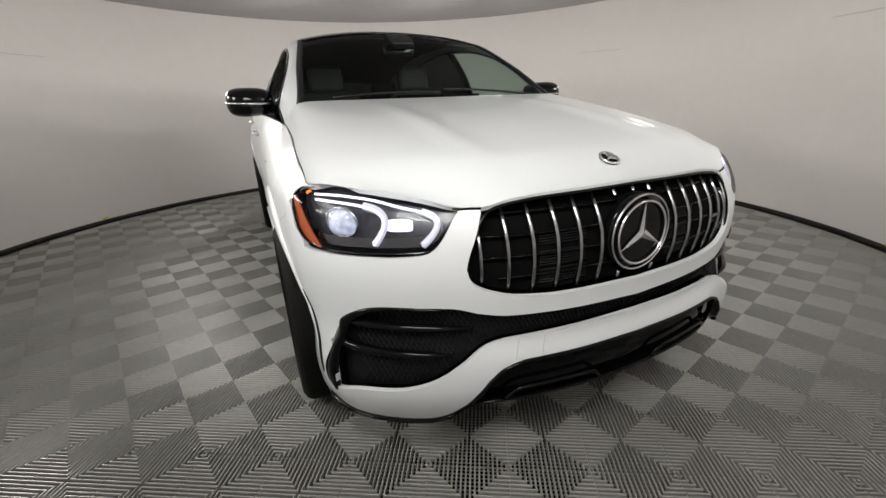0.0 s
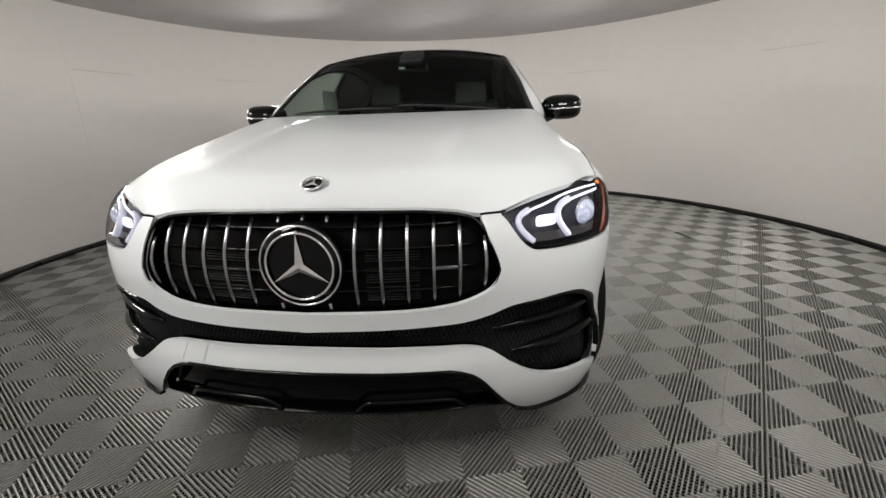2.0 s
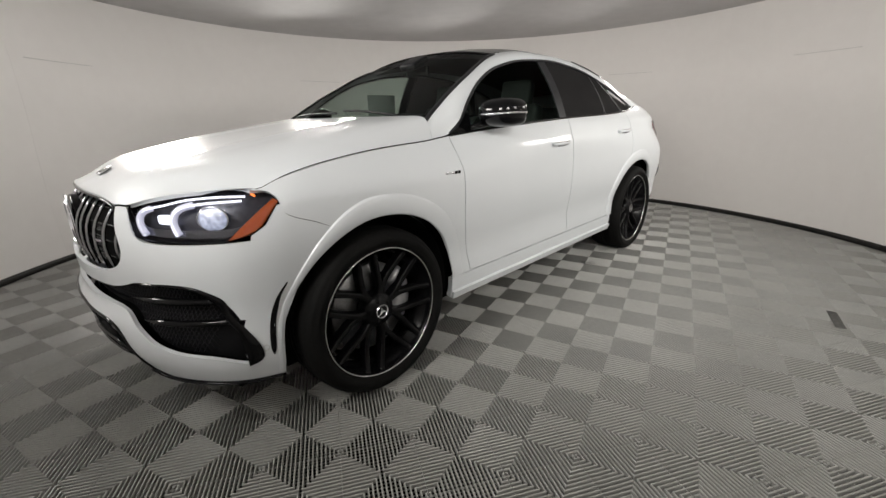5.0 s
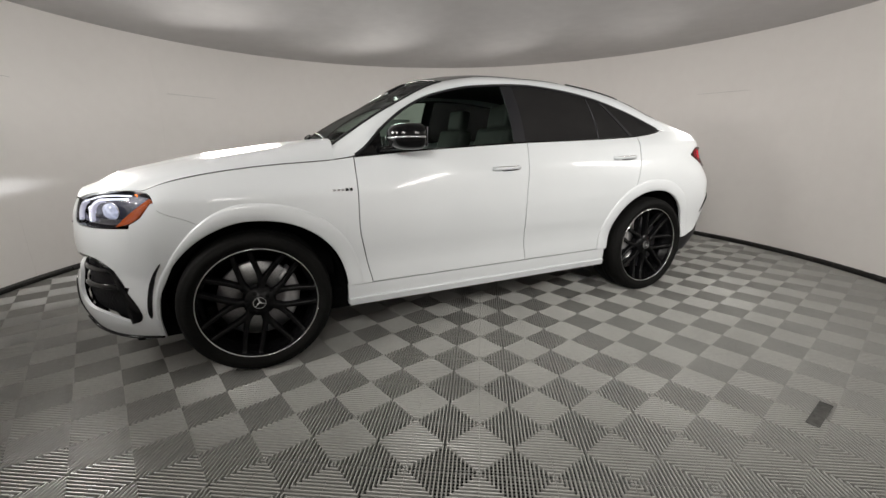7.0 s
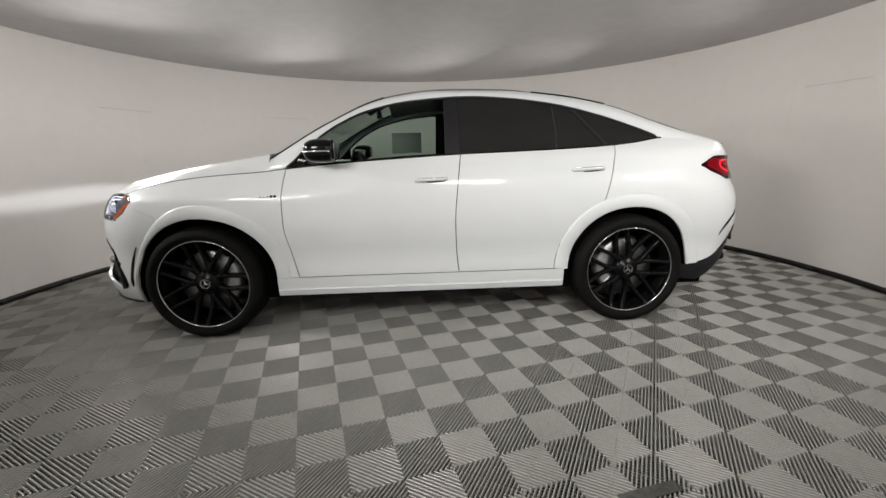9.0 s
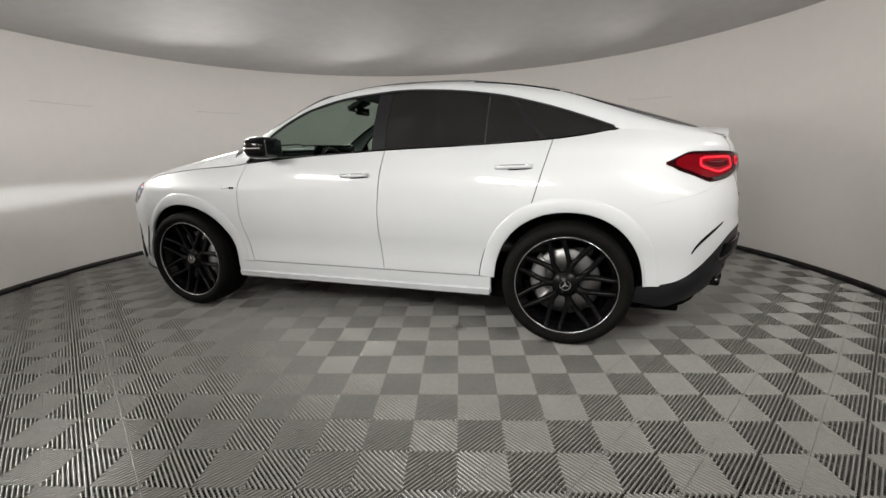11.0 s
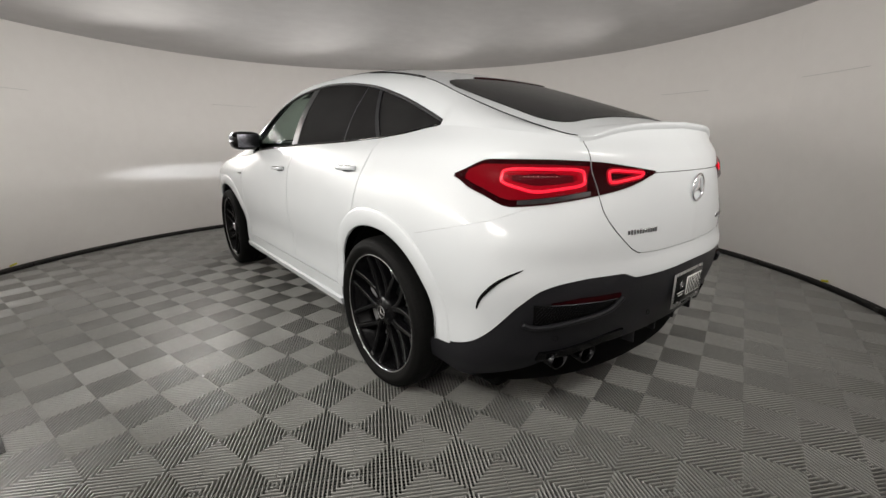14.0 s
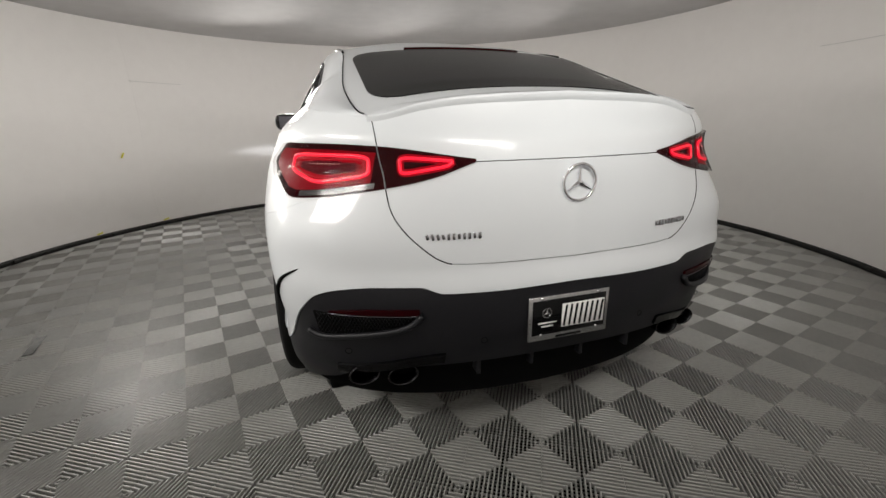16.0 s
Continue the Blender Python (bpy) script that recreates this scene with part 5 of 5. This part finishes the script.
windscreen = sheets("windscreen", [top_sheet(-1.0, -0.225, 22, lambda y: E_X(y) - 0.022, 33)], SCREEN, car, "clear tinted windscreen", 0.0)
for sgn in (1, -1):
    edge = [roof_point(sgn * (E_X(y) - 0.012), y, 0.001) for y in span(-1.0, -0.22, 24)]
    tube_part("screen_edge", edge, 0.017, SATIN_BLACK, windscreen, "", 6, 0.5)
tube_part("screen_edge", [roof_point(f * (E_X(-0.225) - 0.01), -0.225, 0.0) for f in span(-1, 1, 30)], 0.016, GLOSS_BLACK, windscreen, "", 6, 0.5)
roof_glass = sheets("roof_glass", [top_sheet(-0.21, 0.80, 20, lambda y: E_X(y) - 0.035, 29, 0.002)], GLOSS_BLACK, car, "black panoramic roof glass", 0.01)
roof = sheets("roof", [top_sheet(0.805, 1.42, 14, lambda y: E_X(y) - 0.0, 29),
                       [[roof_point(f * (E_X(y) - 0.034) + math.copysign(0.034 * k, f), y) for y in span(-0.22, 0.805, 20)] for f, k in ((-1, 1), (-1, 0.5), (-1, 0))],
                       [[roof_point(f * (E_X(y) - 0.034) + math.copysign(0.034 * k, f), y) for y in span(-0.22, 0.805, 20)] for f, k in ((1, 0), (1, 0.5), (1, 1))]],
              WHITE, car, "white roof panel", 0.012)
gate_frame = sheets("gate_frame", [top_sheet(1.424, 2.40, 34, lambda y: E_X(y) - 0.004, 41)], WHITE, tailgate, "", 0.012)


def glass_width(y):
    f = (y - 1.50) / 0.72
    a, b = max(0, 0.16 - f) / 0.16, max(0, f - 0.80) / 0.20
    return 0.560 + 0.010 * f - 0.085 * (1 - math.sqrt(max(0, 1 - a * a))) - 0.10 * (1 - math.sqrt(max(0, 1 - b * b)))


spo = []
for x in span(-0.602, 0.602, 47):
    edge_z = deck_high(rear_s(abs(x), 1.26))
    y_, z_ = around(rear_s(abs(x), edge_z), edge_z)[1:]
    f = 0.85 * max(0.0, 1 - abs(x / 0.57) ** 4)
    a = roof_point(x, y_ - 0.09)
    spo.append([(x, a[1], a[2] - 0.001), (x, y_ - 0.045, (a[2] + z_) / 2 + (abs(a[2] - z_) / 2 + 0.006) * f), (x, y_ - 0.005, z_ + 0.016 * f + 0.004), (x, y_ + 0.010 * f + 0.002, z_ + 0.017 * f + 0.002),
                (x, y_ + 0.013 * f + 0.002, z_ + 0.011 * f), (x, y_ + 0.006 * f + 0.001, z_ - 0.004), (x, y_ - 0.002, z_ - 0.016)])
sheets("spoiler", [spo], WHITE, tailgate, "white lip spoiler", 0.0)
sheets("rear_window", [top_sheet(1.50, 2.22, 40, glass_width, 31, 0.004)], REAR_GLASS, tailgate, "dark tinted rear window", 0.006)
tube_part("brake_light", [roof_point(x, 1.465, 0.004) for x in span(-0.30, 0.30, 16)], 0.010, RED_DARK, tailgate, "high brake light", 6, 0.6)
for sgn in (1, -1):
    tube_part("roof_slot", [roof_point(sgn * (E_X(y) - 0.004), y, 0.003) for y in span(0.85, 1.40, 14)], 0.007, GLOSS_BLACK, roof, "", 6)
    seam = [roof_point(sgn * (E_X(y) - 0.002), y, 0.002) for y in span(1.42, 2.326, 30)]
    tube_part("gate_seam", seam, 0.0020, DARK, tailgate, "", 5)

# cowl and wipers
sheets("cowl", [[[(x, -1.03 - 0.03 * (1 - (x / 0.9) ** 2), 1.195 - 0.06 * abs(x / 0.86) ** 6), (x, -0.955, 1.205 - 0.06 * abs(x / 0.86) ** 6)] for x in span(-0.74, 0.74, 25)]], SATIN_BLACK, car, "black plastic cowl", 0.006)
for x0, x1 in ((0.62, 0.02), (-0.02, -0.60)):
    tube_part("wiper", [roof_point(x0 + (x1 - x0) * t, -0.985 + 0.03 * t, 0.012) for t in span(0, 1, 10)], 0.007, SATIN_BLACK, car, "black wiper", 6)

# mirrors
for sgn in (1, -1):
    bm = bmesh.new()
    bmesh.ops.create_uvsphere(bm, u_segments=28, v_segments=18, radius=1.0)
    for v in bm.verts:
        x, y, z = v.co
        q = lambda t, e: math.copysign(abs(t) ** e, t)
        v.co = Vector((0.972 + 0.120 * q(x, 0.66), -0.580 + (0.118 if y < 0 else 0.085) * q(y, 0.78 if y < 0 else 0.45), 1.250 + 0.074 * q(z, 0.66) * (1 + 0.06 * x)))
    me = bpy.data.meshes.new("mirror_shell")
    bmesh.ops.recalc_face_normals(bm, faces=bm.faces)
    bm.to_mesh(me)
    bm.free()
    me.materials.append(GLOSS_BLACK)
    me.polygons.foreach_set("use_smooth", [True] * len(me.polygons))
    if sgn < 0:
        me.transform(Matrix.Scale(-1, 4, (1, 0, 0)))
        me.flip_normals()
    mirror = part("door_mirror", me, car, "gloss black door mirror")
    strip = []
    for a in span(radians(-128), radians(28), 30):
        c, s_ = math.cos(a), math.sin(a)
        strip.append((sgn * (0.972 + 0.119 * math.copysign(abs(c) ** 0.66, c)), -0.580 + (0.117 if s_ < 0 else 0.085) * math.copysign(abs(s_) ** (0.78 if s_ < 0 else 0.45), s_), 1.242 + 0.006 * c))
    tube_part("indicator", strip, 0.006, BRUSHED, mirror, "silver indicator strip", 6)
    part("mirror_glass", box_mesh("mirror_glass", (0.165, 0.006, 0.105), DARK_CHROME, 0.02, 3, at=(sgn * 0.972, -0.4965, 1.250)), mirror)
    tube_part("stalk", [(sgn * x, y, z) for x, y, z in ((0.86, -0.72, 1.175), (0.89, -0.68, 1.185), (0.93, -0.62, 1.198))], 0.022, GLOSS_BLACK, mirror, "", 8, 0.7)

# handles, badges
for sgn in (1, -1):
    fd, rd = (front_doors[0], rear_doors[0]) if sgn > 0 else (front_doors[1], rear_doors[1])
    for door, ya, yb, z in ((fd, 0.0, 0.205, 1.050), (rd, 1.058, 1.272, 1.096)):
        pts = []
        for t in span(0, 1, 11):
            y = ya + (yb - ya) * t
            p = around(flank_s(y, z), z, 0.004 + 0.024 * math.sin(math.pi * t) ** 0.5)
            pts.append((sgn * p[0], p[1], p[2] + 0.006 * t))
        tube_part("door_handle", pts, 0.013, WHITE, door, "white and chrome door handle", 8, 0.9)
        # a black tube laid on the door paints in the shade under the handle
        low = []
        for t in span(0.35, 1.02, 9):
            y = ya + (yb - ya) * t
            p = around(flank_s(y, z - 0.016), z - 0.016 + 0.006 * t, 0.0005)
            low.append((sgn * p[0], p[1], p[2]))
        tube_part("handle_recess", low, [0.001 + 0.0045 * math.sin(math.pi * min(1, 0.15 + k / 9)) for k in range(9)], DARK, door, "", 6)
        pts = [(p[0] + sgn * 0.006, p[1], p[2] + 0.010) for p in pts[1:-1]]
        tube_part("handle_strip", pts, 0.0045, CHROME, door, "chrome strip", 6)
    for k in range(5):
        y = -1.012 + 0.023 * k
        p = around(flank_s(y, 0.968), 0.968, 0.002)
        part("badge", box_mesh("badge", (0.004, 0.016, 0.010 if k < 3 else 0.015), BRUSHED if k < 3 else GLOSS_BLACK, 0.001, 1, at=(sgn * p[0], y, 0.968)), car)

# dark inner shell, wheel housings and underside, so that no gap shows light
shell = sheets("inner_shell", [across(wrap(0.0, 3.0, lambda s: max(0.28, arch(y_of(s, 0.5)) + 0.005 if arch(y_of(s, 0.5)) else 0.28), lambda s: min(1.10, 0.93 + 0.17 * min(1, s)), 150, 6, off=-0.10, more=ARCH_S))], DARK, car, "", 0.0)
part("underbody", box_mesh("underbody", (1.60, 4.2, 0.14), DARK, 0.02, at=(0, 0.05, 0.285)), car)
for centre in (AXLE_F, AXLE_R):
    for sgn in (1, -1):
        v, f = [], []
        for x in (0.50, 0.70, 0.90):
            for a in span(-6, 186, 29):
                v.append((sgn * x, centre + 0.475 * math.cos(radians(a)), 0.385 + 0.462 * math.sin(radians(a))))
        for k in range(2):
            f += [(k * 29 + i, k * 29 + i + 1, (k + 1) * 29 + i + 1, (k + 1) * 29 + i) for i in range(28)]
        b = len(v)
        v += [(sgn * 0.50, centre, 0.385)]
        f += [(b, i, i + 1) for i in range(28)]
        part("wheel_housing", mesh_of("wheel_housing", v, f, LINER), car)


# ---- wheels ----
def make_wheel(centre_y):
    """A left wheel at the origin, its outer face towards +x."""
    prof = [(0.262, -0.235), (0.268, -0.228), (0.270, -0.12), (0.274, -0.075), (0.281, -0.070), (0.283, -0.040), (0.290, -0.034), (0.291, -0.020), (0.296, -0.004), (0.300, 0.000), (0.304, -0.003), (0.302, -0.014)]
    v, f = lathe(prof, 72)
    wheel = part("wheel", mesh_of("wheel", v, f, ALLOY_BLACK), car, "black multi-spoke alloy wheel with a machined rim line")
    v, f = lathe([(0.2985, -0.0012), (0.3000, 0.0022), (0.3045, 0.0015), (0.3055, -0.003)], 72)
    part("rim_line", mesh_of("rim_line", v, f, MACHINED), wheel, "machined silver rim line")
    prof = [(0.292, -0.262), (0.300, -0.268), (0.345, -0.278), (0.372, -0.268), (0.3845, -0.240), (0.388, -0.20), (0.388, -0.152), (0.381, -0.150), (0.381, -0.143), (0.388, -0.141),
            (0.3885, -0.115), (0.3815, -0.113), (0.3815, -0.106), (0.388, -0.104), (0.388, -0.055), (0.3845, -0.022), (0.374, 0.000), (0.366, 0.008), (0.364, 0.0085), (0.350, 0.016), (0.348, 0.0172), (0.333, 0.0175), (0.331, 0.0162), (0.318, 0.012), (0.309, 0.004), (0.303, -0.008)]
    v, f = lathe(prof, 96)
    tyre = part("tyre", mesh_of("tyre", v, f, RUBBER), wheel, "black low-profile tyre")
    v, f = [], []
    for k in range(72):
        for side in (0, 1):
            a = 2 * math.pi * (k + 0.5 * side) / 72
            x0, x1 = ((-0.100, -0.012) if side else (-0.252, -0.156))
            b = len(v)
            for x, da in ((x0, 0.0), (x1, 0.02)):
                for r, w in ((0.3805, 0.006), (0.3892 if -0.03 > x > -0.22 else 0.382, 0.006)):
                    for e in (-w, w):
                        v.append((x, r * math.cos(a + da + e / r), r * math.sin(a + da + e / r)))
            f += [(b + 2, b + 3, b + 7, b + 6), (b, b + 2, b + 6, b + 4), (b + 1, b + 5, b + 7, b + 3)]
    tagged(part("tread", mesh_of("tread", v, f, RUBBER, False), tyre), kind="stuff")
    # seven stems, each forking into two spokes; neighbours run side by side to the rim
    lean = smooth([(0.055, 0.0245), (0.085, 0.0385), (0.115, 0.0460), (0.16, 0.0470), (0.295, 0.0405)])
    for k in range(7):
        base = 2 * math.pi * k / 7
        up, flat = Vector((0, math.cos(base), math.sin(base))), Vector((0, -math.sin(base), math.cos(base)))
        for sgn in (1, -1):
            v, f = [], []
            rs = [0.055, 0.07, 0.085, 0.10, 0.115, 0.135, 0.16, 0.20, 0.24, 0.27, 0.294]
            for r in rs:
                t = (r - 0.055) / 0.239
                wide = 0.0215 - 0.0085 * ease(2.6 * t) + 0.0015 * t
                x = -0.030 - 0.010 * (1 - t) + 0.020 * t - 0.012 * math.sin(math.pi * t)
                for off, dx in ((-wide, -0.045), (-wide, -0.006), (-wide * 0.6, 0.0), (wide * 0.6, 0.0), (wide, -0.006), (wide, -0.045)):
                    v.append(up * r + flat * (sgn * lean(r) + off) + Vector((x + dx, 0, 0)))
            n = len(rs)
            for i in range(n - 1):
                for j in range(5):
                    f.append((i * 6 + j, i * 6 + j + 1, i * 6 + 7 + j, i * 6 + 6 + j))
            f += [tuple(range(6)), tuple(6 * (n - 1) + j for j in range(5, -1, -1))]
            part("spoke", mesh_of("spoke", v, f, ALLOY_BLACK), wheel)
    v, f = lathe([(0.0, -0.022), (0.030, -0.022), (0.036, -0.026), (0.072, -0.036), (0.084, -0.05), (0.084, -0.10)], 40)
    hub = part("hub", mesh_of("hub", v, f, ALLOY_BLACK), wheel)
    v, f = tube([(-0.0205, 0.031 * math.cos(a), 0.031 * math.sin(a)) for a in span(0, 2 * math.pi, 33)[:-1]], 0.0028, 6, closed=True)
    for k in range(3):
        a = math.pi / 2 + k * 2 * math.pi / 3 + 0.2
        c, s_ = math.cos(a), math.sin(a)
        b = len(v)
        v += [(-0.0195, 0.03 * c, 0.03 * s_), (-0.0195, -0.006 * s_, 0.006 * c), (-0.0195, 0.006 * s_, -0.006 * c), (-0.014, 0, 0)]
        f += [(b, b + 1, b + 3), (b, b + 3, b + 2)]
    part("cap_emblem", mesh_of("cap_emblem", v, f, CHROME, False), wheel, "chrome centre cap emblem")
    for k in range(5):
        a = 2 * math.pi * (k + 0.5) / 5
        v, f = lathe([(0.0, -0.026), (0.009, -0.027), (0.011, -0.032), (0.011, -0.05)], 8)
        part("wheel_bolt", mesh_of("wheel_bolt", [(p[0], p[1] + 0.052 * math.cos(a), p[2] + 0.052 * math.sin(a)) for p in v], f, ALLOY_BLACK), wheel)
    v, f = lathe([(0.08, -0.110), (0.09, -0.104), (0.207, -0.104), (0.210, -0.108), (0.210, -0.136), (0.207, -0.140), (0.08, -0.140)], 60)
    part("brake_disc", mesh_of("brake_disc", v, f, IRON), wheel, "bare iron brake disc")
    v, f = [], []
    side = 1 if centre_y < 0 else -1
    for a in span(-42, 42, 13):
        c, s_ = math.cos(radians(a)) * side, math.sin(radians(a))
        for r, x in ((0.125, -0.160), (0.125, -0.082), (0.150, -0.074), (0.195, -0.074), (0.214, -0.085), (0.214, -0.160)):
            v.append((x, r * c, r * s_ + 0.02))
    for i in range(12):
        for j in range(5):
            f.append((i * 6 + j, i * 6 + j + 1, i * 6 + 7 + j, i * 6 + 6 + j))
    f += [tuple(range(6)), tuple(72 + j for j in range(6))]
    part("brake_caliper", mesh_of("brake_caliper", v, f, CALIPER), wheel, "silver brake caliper")
    return wheel


for y in (AXLE_F, AXLE_R):
    left = make_wheel(y)
    left.matrix_world = pose(0.979, y, HUB_Z)
    right = copy_thing(left, pose(-0.979, y, HUB_Z, 0, 0, 180))


# ---- cabin ----
def seat_mesh(name, size, at, lean, mat, bevel=0.05):
    return box_mesh(name, size, mat, bevel, 4, at, Matrix.Rotation(lean, 4, "X"))


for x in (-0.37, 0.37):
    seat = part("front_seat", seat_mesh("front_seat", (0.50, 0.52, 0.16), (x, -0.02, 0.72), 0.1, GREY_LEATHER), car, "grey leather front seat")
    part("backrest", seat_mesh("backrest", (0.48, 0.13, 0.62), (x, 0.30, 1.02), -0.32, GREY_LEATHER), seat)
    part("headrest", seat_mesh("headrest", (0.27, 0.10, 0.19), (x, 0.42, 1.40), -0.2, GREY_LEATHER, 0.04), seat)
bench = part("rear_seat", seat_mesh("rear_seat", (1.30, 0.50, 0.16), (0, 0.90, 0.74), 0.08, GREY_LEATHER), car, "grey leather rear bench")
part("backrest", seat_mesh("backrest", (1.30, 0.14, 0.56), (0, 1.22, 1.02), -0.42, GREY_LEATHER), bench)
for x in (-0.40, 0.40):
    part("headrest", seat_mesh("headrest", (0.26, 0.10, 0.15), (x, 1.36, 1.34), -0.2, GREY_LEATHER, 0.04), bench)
dash = part("dashboard", box_mesh("dashboard", (1.50, 0.46, 0.30), LEATHER, 0.07, 4, (0, -0.66, 1.03)), car, "dark dashboard")
part("dash_top", box_mesh("dash_top", (1.52, 0.60, 0.05), LEATHER, 0.02, 3, (0, -0.80, 1.150)), dash)
part("dash_screen", box_mesh("dash_screen", (0.62, 0.02, 0.13), GLOSS_BLACK, 0.008, 2, (0.22, -0.47, 1.20), Matrix.Rotation(-0.2, 4, "X")), dash)
wheel_c, tilt = Vector((0.37, -0.36, 1.07)), Matrix.Rotation(radians(-64), 4, "X")
v, f = tube([wheel_c + tilt @ Vector((0.185 * math.cos(a), 0.185 * math.sin(a), 0)) for a in span(0, 2 * math.pi, 33)[:-1]], 0.016, 8, closed=True)
steer = part("steering_wheel", mesh_of("steering_wheel", v, f, LEATHER), car, "dark leather steering wheel")
part("steering_hub", box_mesh("steering_hub", (0.30, 0.07, 0.05), LEATHER, 0.02, 3, tuple(wheel_c), tilt), steer)
part("cabin_floor", box_mesh("cabin_floor", (1.50, 2.6, 0.06), LEATHER, 0.02, 2, (0, 0.35, 0.55)), car)
part("cabin_rear_wall", box_mesh("cabin_rear_wall", (1.25, 0.06, 0.75), LEATHER, 0.02, 2, (0, 1.52, 0.98), Matrix.Rotation(-0.5, 4, "X")), car)
part("rear_shelf", box_mesh("rear_shelf", (1.30, 0.70, 0.03), LEATHER, 0.01, 2, (0, 1.85, 1.10)), car)
sheets("headliner", [top_sheet(-0.22, 1.75, 18, lambda y: E_X(y) - 0.03, 15, -0.035)], LEATHER, car, "", 0.0)
mirror_in = part("inner_mirror", box_mesh("inner_mirror", (0.22, 0.03, 0.065), GLOSS_BLACK, 0.012, 3, (0.0, -0.30, 1.545)), car, "inner rear-view mirror")
part("sensor_pod", box_mesh("sensor_pod", (0.16, 0.16, 0.05), SATIN_BLACK, 0.02, 3, (0.0, -0.33, 1.60), Matrix.Rotation(0.45, 4, "X")), mirror_in)
part("sticker", box_mesh("sticker", (0.30, 0.004, 0.20), SHEET, 0.001, 1, (-0.70, -0.10, 1.33), Matrix.Rotation(math.pi / 2, 4, "Z") @ Matrix.Rotation(0.0, 4, "X")), car, "grey price sheet in the far window")
part("dash_paper", box_mesh("dash_paper", (0.10, 0.05, 0.003), PAPER, 0.0, 1, (0.62, -0.93, 1.232)), car)

# a dark mark left on the tiles
mark = tagged(part("floor_mark", box_mesh("floor_mark", (0.05, 0.25, 0.003), FADED, 0.001, 1)), "faded dark strip of tape on the grey tiles", "tape strip")
mark.matrix_world = pose(2.485, 0.835, 0.002, 0, 0, 12.4)

# a scrap of clear film by the rear wheel
bm = bmesh.new()
bmesh.ops.create_grid(bm, x_segments=9, y_segments=7, size=0.5)
for v in bm.verts:
    v.co = Vector((v.co.x * 0.11, v.co.y * 0.07, 0.012 + 0.011 * noise.noise((v.co.x * 5, v.co.y * 5, 2.0))))
me = bpy.data.meshes.new("plastic_scrap")
bm.to_mesh(me)
bm.free()
me.materials.append(clear("thin_film", (0.85, 0.85, 0.85)))
scrap = tagged(part("plastic_scrap", me), "small crumpled scrap of clear film on the tiles", "scrap")
scrap.matrix_world = pose(0.90, 0.80, -0.002, 0, 0, 40)

# ---- the floor's tiles ----
for p in TILE_SPOTS[:300]:
    ob = part("tile", tile_mesh, floor)
    ob.matrix_world = Matrix.Translation(p) @ pose(0, 0, 0, 0, 0, TURN)
verts, faces = [], []
for p in TILE_SPOTS[300:]:
    b = len(verts)
    for x, y, z in tv:
        q = p + TU * x + TV * y
        d = math.hypot(q.x - ROOM[0], q.y - ROOM[1])
        k = min(1.0, (ROOM_R + 0.02) / d)
        verts.append((ROOM[0] + (q.x - ROOM[0]) * k, ROOM[1] + (q.y - ROOM[1]) * k, z))
    faces += [tuple(b + i for i in f) for f in tf]
tagged(part("tiles", mesh_of("tiles", verts, faces, TILE, False), floor), kind="stuff")
